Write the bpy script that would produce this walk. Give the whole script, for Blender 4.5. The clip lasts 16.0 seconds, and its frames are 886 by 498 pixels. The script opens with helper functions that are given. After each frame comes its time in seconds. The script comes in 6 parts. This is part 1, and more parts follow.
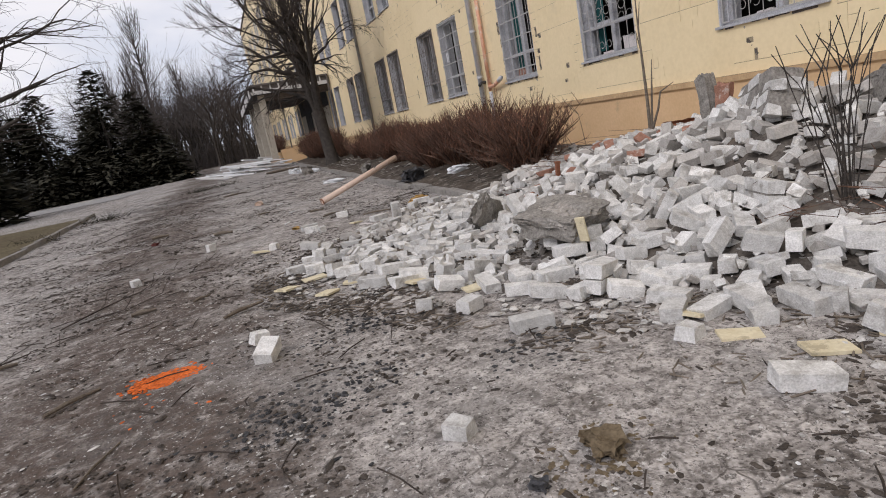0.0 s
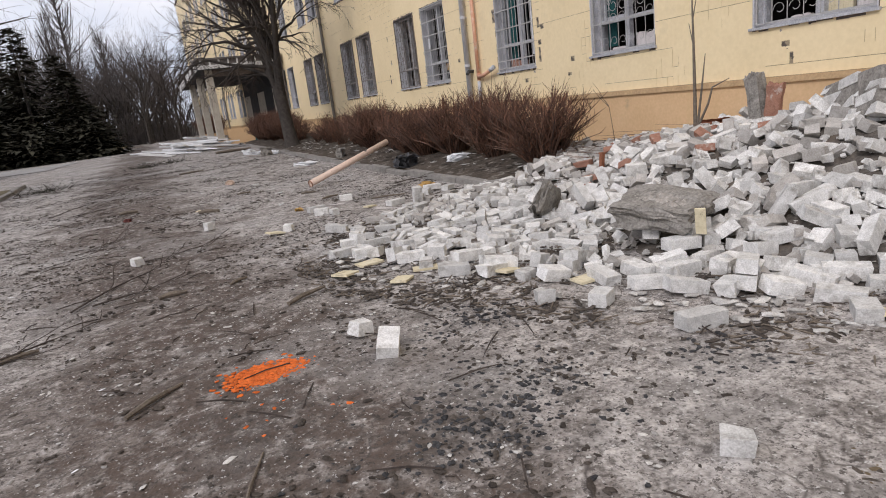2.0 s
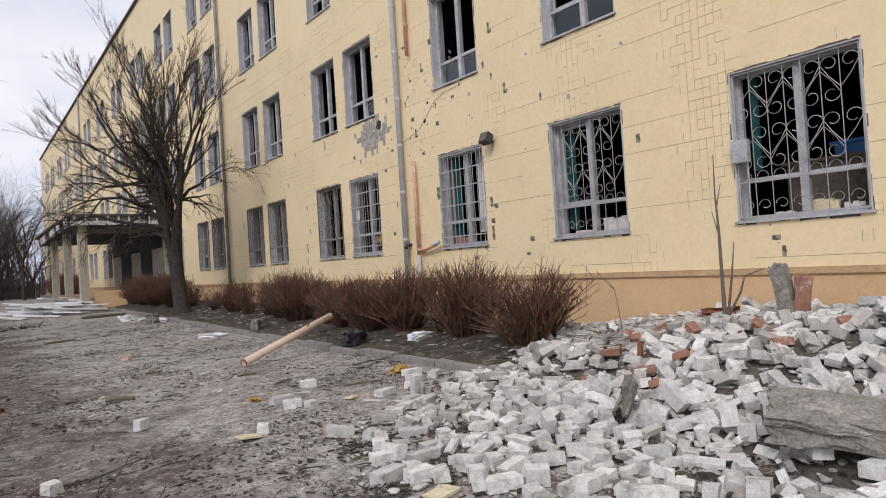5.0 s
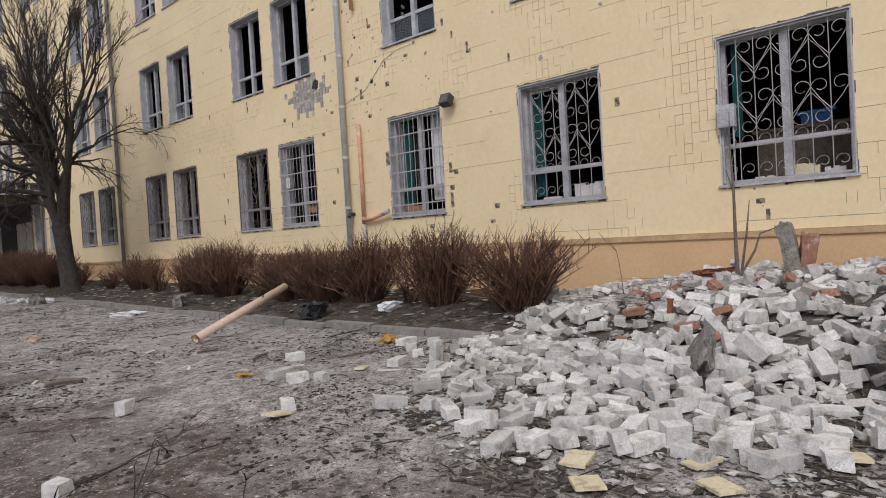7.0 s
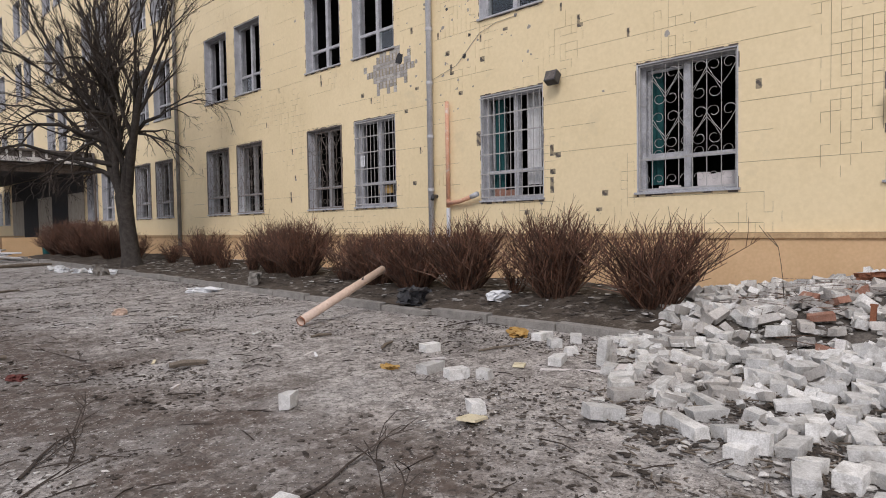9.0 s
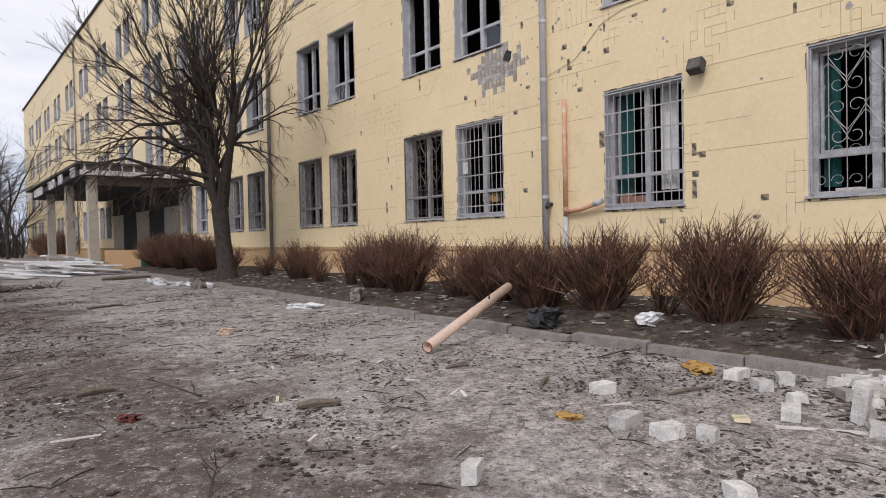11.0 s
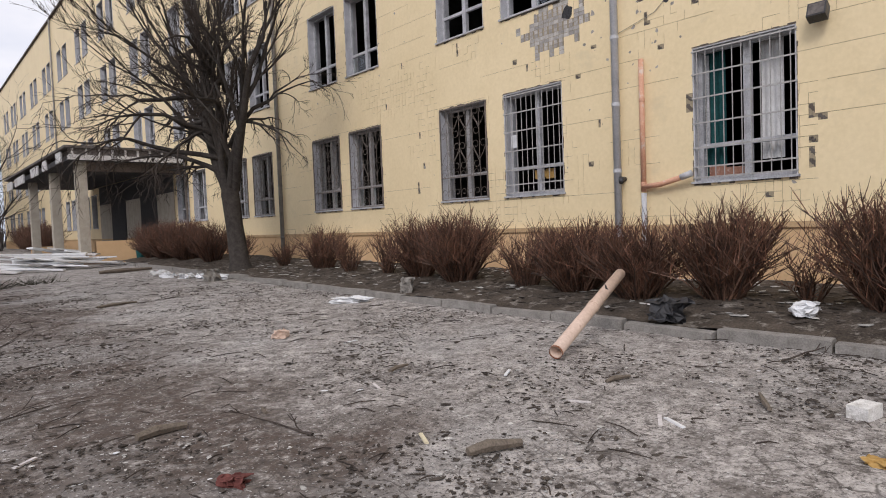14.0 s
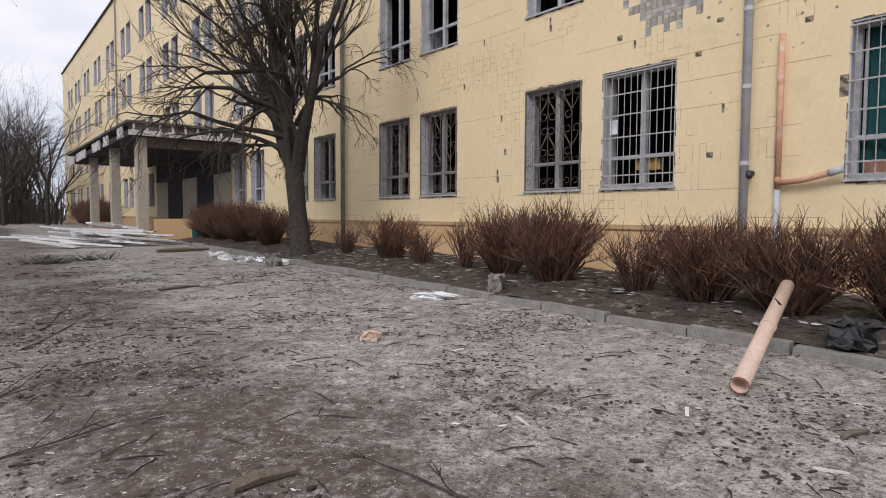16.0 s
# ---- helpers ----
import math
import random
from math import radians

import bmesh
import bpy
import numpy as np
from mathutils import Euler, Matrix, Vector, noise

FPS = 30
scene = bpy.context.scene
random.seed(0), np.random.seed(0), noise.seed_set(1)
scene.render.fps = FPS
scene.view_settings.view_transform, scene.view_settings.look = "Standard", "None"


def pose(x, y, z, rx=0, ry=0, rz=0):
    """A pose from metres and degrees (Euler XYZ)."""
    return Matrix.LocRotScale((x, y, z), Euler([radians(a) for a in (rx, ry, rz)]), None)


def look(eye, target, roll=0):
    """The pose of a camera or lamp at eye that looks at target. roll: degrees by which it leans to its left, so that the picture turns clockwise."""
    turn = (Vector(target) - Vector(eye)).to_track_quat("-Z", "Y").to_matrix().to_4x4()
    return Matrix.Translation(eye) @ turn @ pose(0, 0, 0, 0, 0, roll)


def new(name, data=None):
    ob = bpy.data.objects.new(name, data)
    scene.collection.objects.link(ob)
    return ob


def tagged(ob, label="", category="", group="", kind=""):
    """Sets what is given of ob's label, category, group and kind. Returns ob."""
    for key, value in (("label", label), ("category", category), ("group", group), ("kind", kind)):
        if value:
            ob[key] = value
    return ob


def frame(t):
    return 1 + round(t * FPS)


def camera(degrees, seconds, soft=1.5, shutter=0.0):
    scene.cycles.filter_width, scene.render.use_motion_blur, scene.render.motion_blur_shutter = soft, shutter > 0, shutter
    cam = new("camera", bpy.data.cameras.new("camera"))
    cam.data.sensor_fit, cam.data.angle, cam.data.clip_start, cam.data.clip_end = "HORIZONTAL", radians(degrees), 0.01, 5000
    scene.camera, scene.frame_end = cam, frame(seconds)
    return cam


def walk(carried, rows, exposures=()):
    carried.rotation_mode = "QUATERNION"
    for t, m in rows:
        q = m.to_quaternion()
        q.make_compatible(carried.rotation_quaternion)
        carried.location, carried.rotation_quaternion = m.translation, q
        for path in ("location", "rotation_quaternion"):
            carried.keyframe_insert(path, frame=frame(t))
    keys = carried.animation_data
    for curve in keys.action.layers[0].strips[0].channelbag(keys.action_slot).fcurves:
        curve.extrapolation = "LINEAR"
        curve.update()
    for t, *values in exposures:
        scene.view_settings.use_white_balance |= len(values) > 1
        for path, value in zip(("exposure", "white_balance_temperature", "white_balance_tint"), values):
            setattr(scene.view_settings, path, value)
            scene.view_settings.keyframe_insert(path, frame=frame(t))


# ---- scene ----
cam = camera(72.4, 16.0, 1.0)
PATH = [
    (0, (0.23, 0.041, 1.288), (0.83, 1.9, 0.861), -10.9),
    (0.5, (-0.061, 0.164, 1.29), (0.8, 1.917, 0.862), -5.9),
    (1, (-0.355, 0.335, 1.318), (0.615, 2.024, 0.863), -5.7),
    (1.5, (-0.533, 0.617, 1.304), (0.198, 2.383, 0.715), -6.8),
    (2, (-0.766, 0.928, 1.31), (0.045, 2.692, 0.83), -6.9),
    (2.5, (-0.963, 1.207, 1.275), (-0.108, 2.915, 0.685), -6.5),
    (3, (-1.072, 1.542, 1.326), (0.025, 3.124, 0.786), -2.5),
    (3.5, (-1.237, 1.851, 1.347), (0.019, 3.361, 0.967), 0.1),
    (4, (-1.353, 2.188, 1.442), (-0.149, 3.765, 1.194), -2.5),
    (4.2, (-1.374, 2.292, 1.462), (-0.203, 3.912, 1.397), -4.2),
    (6.3, (-1.888, 3.766, 1.307), (-0.457, 5.161, 1.365), -3.9),
    (6.5, (-1.947, 3.905, 1.271), (-0.497, 5.282, 1.265), -5.2),
    (7, (-2.116, 4.214, 1.242), (-0.597, 5.514, 1.203), -3.4),
    (7.5, (-2.308, 4.499, 1.275), (-0.742, 5.744, 1.295), -3.8),
    (8, (-2.479, 4.802, 1.258), (-0.983, 6.126, 1.176), -4.7),
    (8.2, (-2.462, 4.94, 1.212), (-1.008, 6.308, 1.094), -2.4),
    (10.3, (-2.524, 6.504, 1.278), (-1.033, 7.836, 1.304), 0.6),
    (10.5, (-2.436, 6.556, 1.247), (-1.078, 8.024, 1.288), -3.7),
    (11, (-2.297, 6.929, 1.259), (-0.996, 8.448, 1.224), -1.2),
    (11.5, (-2.276, 7.253, 1.296), (-1.197, 8.935, 1.215), -2.6),
    (12, (-2.218, 7.508, 1.241), (-1.393, 9.324, 1.098), -1.9),
    (12.5, (-2.251, 7.812, 1.212), (-1.337, 9.589, 1.115), -0.0),
    (13, (-2.299, 8.187, 1.225), (-1.287, 9.907, 1.092), -0.4),
    (13.5, (-2.282, 8.517, 1.209), (-1.247, 10.226, 1.107), -2.4),
    (14, (-2.38, 8.805, 1.237), (-1.041, 10.288, 1.152), -2.2),
    (14.5, (-2.469, 9.093, 1.205), (-1.288, 10.705, 1.122), -3.9),
    (15, (-2.362, 9.503, 1.206), (-1.178, 11.104, 1.018), 0.5),
    (15.5, (-2.288, 9.814, 1.188), (-1.086, 11.404, 1.021), 0.2),
    (16, (-2.255, 10.123, 1.216), (-1.019, 11.692, 1.107), 0.3),
]
walk(cam, [(t, look(eye, target, roll)) for t, eye, target, roll in PATH], [(0, -0.17, 6500, 15), (2.5, 0.0, 6500, 15), (4.2, 0.0, 6500, 15), (6.4, -0.24, 6500, 15), (7.5, -0.16, 6500, 15), (8.2, -0.11, 6500, 15), (10.4, -0.03, 6500, 15), (16, -0.04, 6500, 15)])

# ---- light ----
world = bpy.data.worlds.new("world")
scene.world = world
world.use_nodes = True
wn, wl = world.node_tree.nodes, world.node_tree.links
sky = wn.new("ShaderNodeTexSky")
sky.sky_type, sky.sun_disc = "NISHITA", False
sky.sun_elevation, sky.sun_rotation = radians(38), radians(-120)
sky_gain = wn.new("ShaderNodeVectorMath")
sky_gain.operation = "SCALE"
sky_gain.inputs["Scale"].default_value = 0.10
wl.new(sky.outputs[0], sky_gain.inputs[0])
wco = wn.new("ShaderNodeTexCoord")
wmap = wn.new("ShaderNodeMapping")
wmap.inputs["Scale"].default_value = (1.0, 1.0, 2.6)
wl.new(wco.outputs["Generated"], wmap.inputs["Vector"])
cloud = wn.new("ShaderNodeTexNoise")
cloud.inputs["Scale"].default_value, cloud.inputs["Detail"].default_value = 2.2, 6
wl.new(wmap.outputs[0], cloud.inputs["Vector"])
cramp = wn.new("ShaderNodeValToRGB")
cramp.color_ramp.elements[0].position, cramp.color_ramp.elements[0].color = 0.36, (0.60, 0.68, 0.82, 1)
cramp.color_ramp.elements[1].position, cramp.color_ramp.elements[1].color = 0.60, (1.02, 1.02, 1.04, 1)
wl.new(cloud.outputs[0], cramp.inputs[0])
wmix = wn.new("ShaderNodeMix")
wmix.data_type = "RGBA"
wmix.inputs["Factor"].default_value = 0.88
wl.new(sky_gain.outputs[0], wmix.inputs[6])
wl.new(cramp.outputs[0], wmix.inputs[7])
wbg = wn["Background"]
wbg.inputs["Strength"].default_value = 1.07
wl.new(wmix.outputs[2], wbg.inputs["Color"])

sun = new("sun", bpy.data.lights.new("sun", "SUN"))
sun.data.energy, sun.data.angle, sun.data.color = 1.5, radians(18), (1.0, 0.97, 0.94)
sun.matrix_world = look((-30, -12, 30), (0, 6, 0))


# ---- materials ----
def material(name, dark, light, rough=0.85, scale=8.0, fine=90.0, bump=0.3, metal=0.0, spots=None, island=0.0, rand=0.0, lo=0.35, hi=0.65, spot_lo=0.55, spot_hi=0.62, spot_scale=2.5):
    m = bpy.data.materials.new(name)
    m.use_nodes = True
    n, l = m.node_tree.nodes, m.node_tree.links
    p = n["Principled BSDF"]
    p.inputs["Roughness"].default_value, p.inputs["Metallic"].default_value = rough, metal
    p.inputs["Specular IOR Level"].default_value = 0.18 if rough > 0.7 else 0.45
    co = n.new("ShaderNodeNewGeometry")
    a = n.new("ShaderNodeTexNoise")
    a.inputs["Scale"].default_value, a.inputs["Detail"].default_value, a.inputs["Roughness"].default_value = scale, 5, 0.65
    b = n.new("ShaderNodeTexNoise")
    b.inputs["Scale"].default_value, b.inputs["Detail"].default_value = fine, 3
    for t in (a, b):
        l.new(co.outputs["Position"], t.inputs["Vector"])
    mix = n.new("ShaderNodeMath")
    mix.operation = "MULTIPLY_ADD"
    mix.inputs[1].default_value = 0.45
    l.new(b.outputs[0], mix.inputs[0])
    half = n.new("ShaderNodeMath")
    half.operation = "MULTIPLY"
    half.inputs[1].default_value = 0.55
    l.new(a.outputs[0], half.inputs[0])
    l.new(half.outputs[0], mix.inputs[2])
    r = n.new("ShaderNodeValToRGB")
    r.color_ramp.elements[0].position, r.color_ramp.elements[0].color = lo, (*dark, 1)
    r.color_ramp.elements[1].position, r.color_ramp.elements[1].color = hi, (*light, 1)
    l.new(mix.outputs[0], r.inputs[0])
    out = r.outputs[0]
    if spots:
        s = n.new("ShaderNodeTexNoise")
        s.inputs["Scale"].default_value, s.inputs["Detail"].default_value, s.inputs["Roughness"].default_value = spot_scale, 8, 0.7
        l.new(co.outputs["Position"], s.inputs["Vector"])
        sr = n.new("ShaderNodeMapRange")
        sr.inputs["From Min"].default_value, sr.inputs["From Max"].default_value = spot_lo, spot_hi
        l.new(s.outputs[0], sr.inputs["Value"])
        sm = n.new("ShaderNodeMix")
        sm.data_type = "RGBA"
        sm.inputs[7].default_value = (*spots, 1)
        l.new(sr.outputs[0], sm.inputs["Factor"])
        l.new(out, sm.inputs[6])
        out = sm.outputs[2]
    if island or rand:
        src = n.new("ShaderNodeObjectInfo").outputs["Random"] if rand else co.outputs["Random Per Island"]
        v = n.new("ShaderNodeMapRange")
        k = island or rand
        v.inputs["To Min"].default_value, v.inputs["To Max"].default_value = 1 - k, 1 + k
        l.new(src, v.inputs["Value"])
        h = n.new("ShaderNodeHueSaturation")
        l.new(v.outputs[0], h.inputs["Value"])
        l.new(out, h.inputs["Color"])
        out = h.outputs[0]
    l.new(out, p.inputs["Base Color"])
    if bump:
        bp = n.new("ShaderNodeBump")
        bp.inputs["Strength"].default_value, bp.inputs["Distance"].default_value = bump, 0.02
        l.new(mix.outputs[0], bp.inputs["Height"])
        l.new(bp.outputs[0], p.inputs["Normal"])
    return m


def ground_material():
    """Dusty worn concrete yard with brown soil tracks, dark crumbs and pale chips."""
    m = material("dusty_yard", (0.19, 0.172, 0.158), (0.56, 0.522, 0.49), 0.95, 5.0, 48, 1.0, lo=0.40, hi=0.60)
    n, l = m.node_tree.nodes, m.node_tree.links
    p = n["Principled BSDF"]
    base = p.inputs["Base Color"].links[0].from_socket
    co = n.new("ShaderNodeNewGeometry")
    sep = n.new("ShaderNodeSeparateXYZ")
    l.new(co.outputs["Position"], sep.inputs[0])

    def ma(op, a, b=None, c=None):
        q = n.new("ShaderNodeMath")
        q.operation = op
        for i, v in enumerate((a, b, c)):
            if v is None:
                continue
            if isinstance(v, (int, float)):
                q.inputs[i].default_value = v
            else:
                l.new(v, q.inputs[i])
        return q.outputs[0]

    def noise_at(scale, detail=6, rough=0.65):
        q = n.new("ShaderNodeTexNoise")
        q.inputs["Scale"].default_value, q.inputs["Detail"].default_value, q.inputs["Roughness"].default_value = scale, detail, rough
        l.new(co.outputs["Position"], q.inputs["Vector"])
        return q.outputs[0]

    def step(v, a, b):
        q = n.new("ShaderNodeMapRange")
        q.inputs["From Min"].default_value, q.inputs["From Max"].default_value = a, b
        l.new(v, q.inputs["Value"])
        return q.outputs[0]

    def blend(fac, a, colour):
        q = n.new("ShaderNodeMix")
        q.data_type = "RGBA"
        l.new(fac, q.inputs["Factor"])
        l.new(a, q.inputs[6])
        q.inputs[7].default_value = (*colour, 1)
        return q.outputs[2]

    big = noise_at(0.8, 6)
    # brown soil along the worn track, which drifts from x = -0.4 at the near end to x = -1.2
    mid = ma("ADD", sep.outputs[0], ma("MINIMUM", ma("MULTIPLY_ADD", sep.outputs[1], 0.09, 0.25), 1.20))
    track = ma("SUBTRACT", ma("MULTIPLY_ADD", big, 3.5, -0.85), ma("ABSOLUTE", mid))
    fade = step(noise_at(9.0, 7, 0.7), 0.30, 0.52)
    out = blend(ma("MULTIPLY", ma("MULTIPLY", step(track, -0.40, 0.35), fade), 0.90), base, (0.085, 0.060, 0.047))
    out = blend(ma("MULTIPLY", step(noise_at(1.3, 8, 0.72), 0.52, 0.63), 0.45), out, (0.125, 0.108, 0.096))
    out = blend(ma("MULTIPLY", step(noise_at(11.0, 9, 0.78), 0.52, 0.60), 0.75), out, (0.085, 0.072, 0.063))
    out = blend(ma("MULTIPLY", step(noise_at(0.42, 4), 0.50, 0.60), 0.30), out, (0.45, 0.44, 0.425))
    # scorched stains round the burnt crumbs
    wob = noise_at(7.0, 7, 0.7)
    grit = step(noise_at(30.0, 5, 0.7), 0.40, 0.58)
    for sx, sy, rad in ((0.28, 3.05, 0.42), (0.75, 4.0, 0.30), (1.5, 2.75, 0.26), (2.2, 9.9, 0.7), (-0.6, 3.5, 0.4)):
        dx = ma("ADD", sep.outputs[0], -sx)
        dy = ma("ADD", sep.outputs[1], -sy)
        dist = ma("SQRT", ma("ADD", ma("MULTIPLY", dx, dx), ma("MULTIPLY", dy, dy)))
        edge = ma("SUBTRACT", ma("MULTIPLY", wob, 2.0 * rad), dist)
        out = blend(ma("MULTIPLY", ma("MULTIPLY", step(edge, -0.1 * rad, 0.6 * rad), grit), 0.45), out, (0.052, 0.047, 0.044))
    # fine cracks of the dried mud
    vor = n.new("ShaderNodeTexVoronoi")
    vor.feature = "DISTANCE_TO_EDGE"
    vor.inputs["Scale"].default_value = 4.2
    bent = n.new("ShaderNodeVectorMath")
    bent.operation = "MULTIPLY_ADD"
    bent.inputs[1].default_value = (0.35, 0.35, 0.35)
    wig = n.new("ShaderNodeTexNoise")
    wig.inputs["Scale"].default_value = 3.0
    l.new(co.outputs["Position"], wig.inputs["Vector"])
    l.new(wig.outputs["Color"], bent.inputs[0])
    l.new(co.outputs["Position"], bent.inputs[2])
    l.new(bent.outputs[0], vor.inputs["Vector"])
    crack = ma("MULTIPLY", ma("SUBTRACT", 1.0, step(vor.outputs["Distance"], 0.006, 0.032)), step(noise_at(0.6, 4), 0.46, 0.58))
    out = blend(ma("MULTIPLY", crack, 0.8), out, (0.09, 0.078, 0.07))
    out = blend(ma("MULTIPLY", step(noise_at(24, 6, 0.72), 0.55, 0.61), 0.85), out, (0.055, 0.047, 0.042))
    out = blend(ma("MULTIPLY", step(noise_at(62, 3, 0.6), 0.58, 0.64), 0.7), out, (0.07, 0.06, 0.054))
    out = blend(ma("MULTIPLY", step(noise_at(43, 3, 0.6), 0.635, 0.68), 0.85), out, (0.58, 0.57, 0.55))
    l.new(out, p.inputs["Base Color"])
    return m


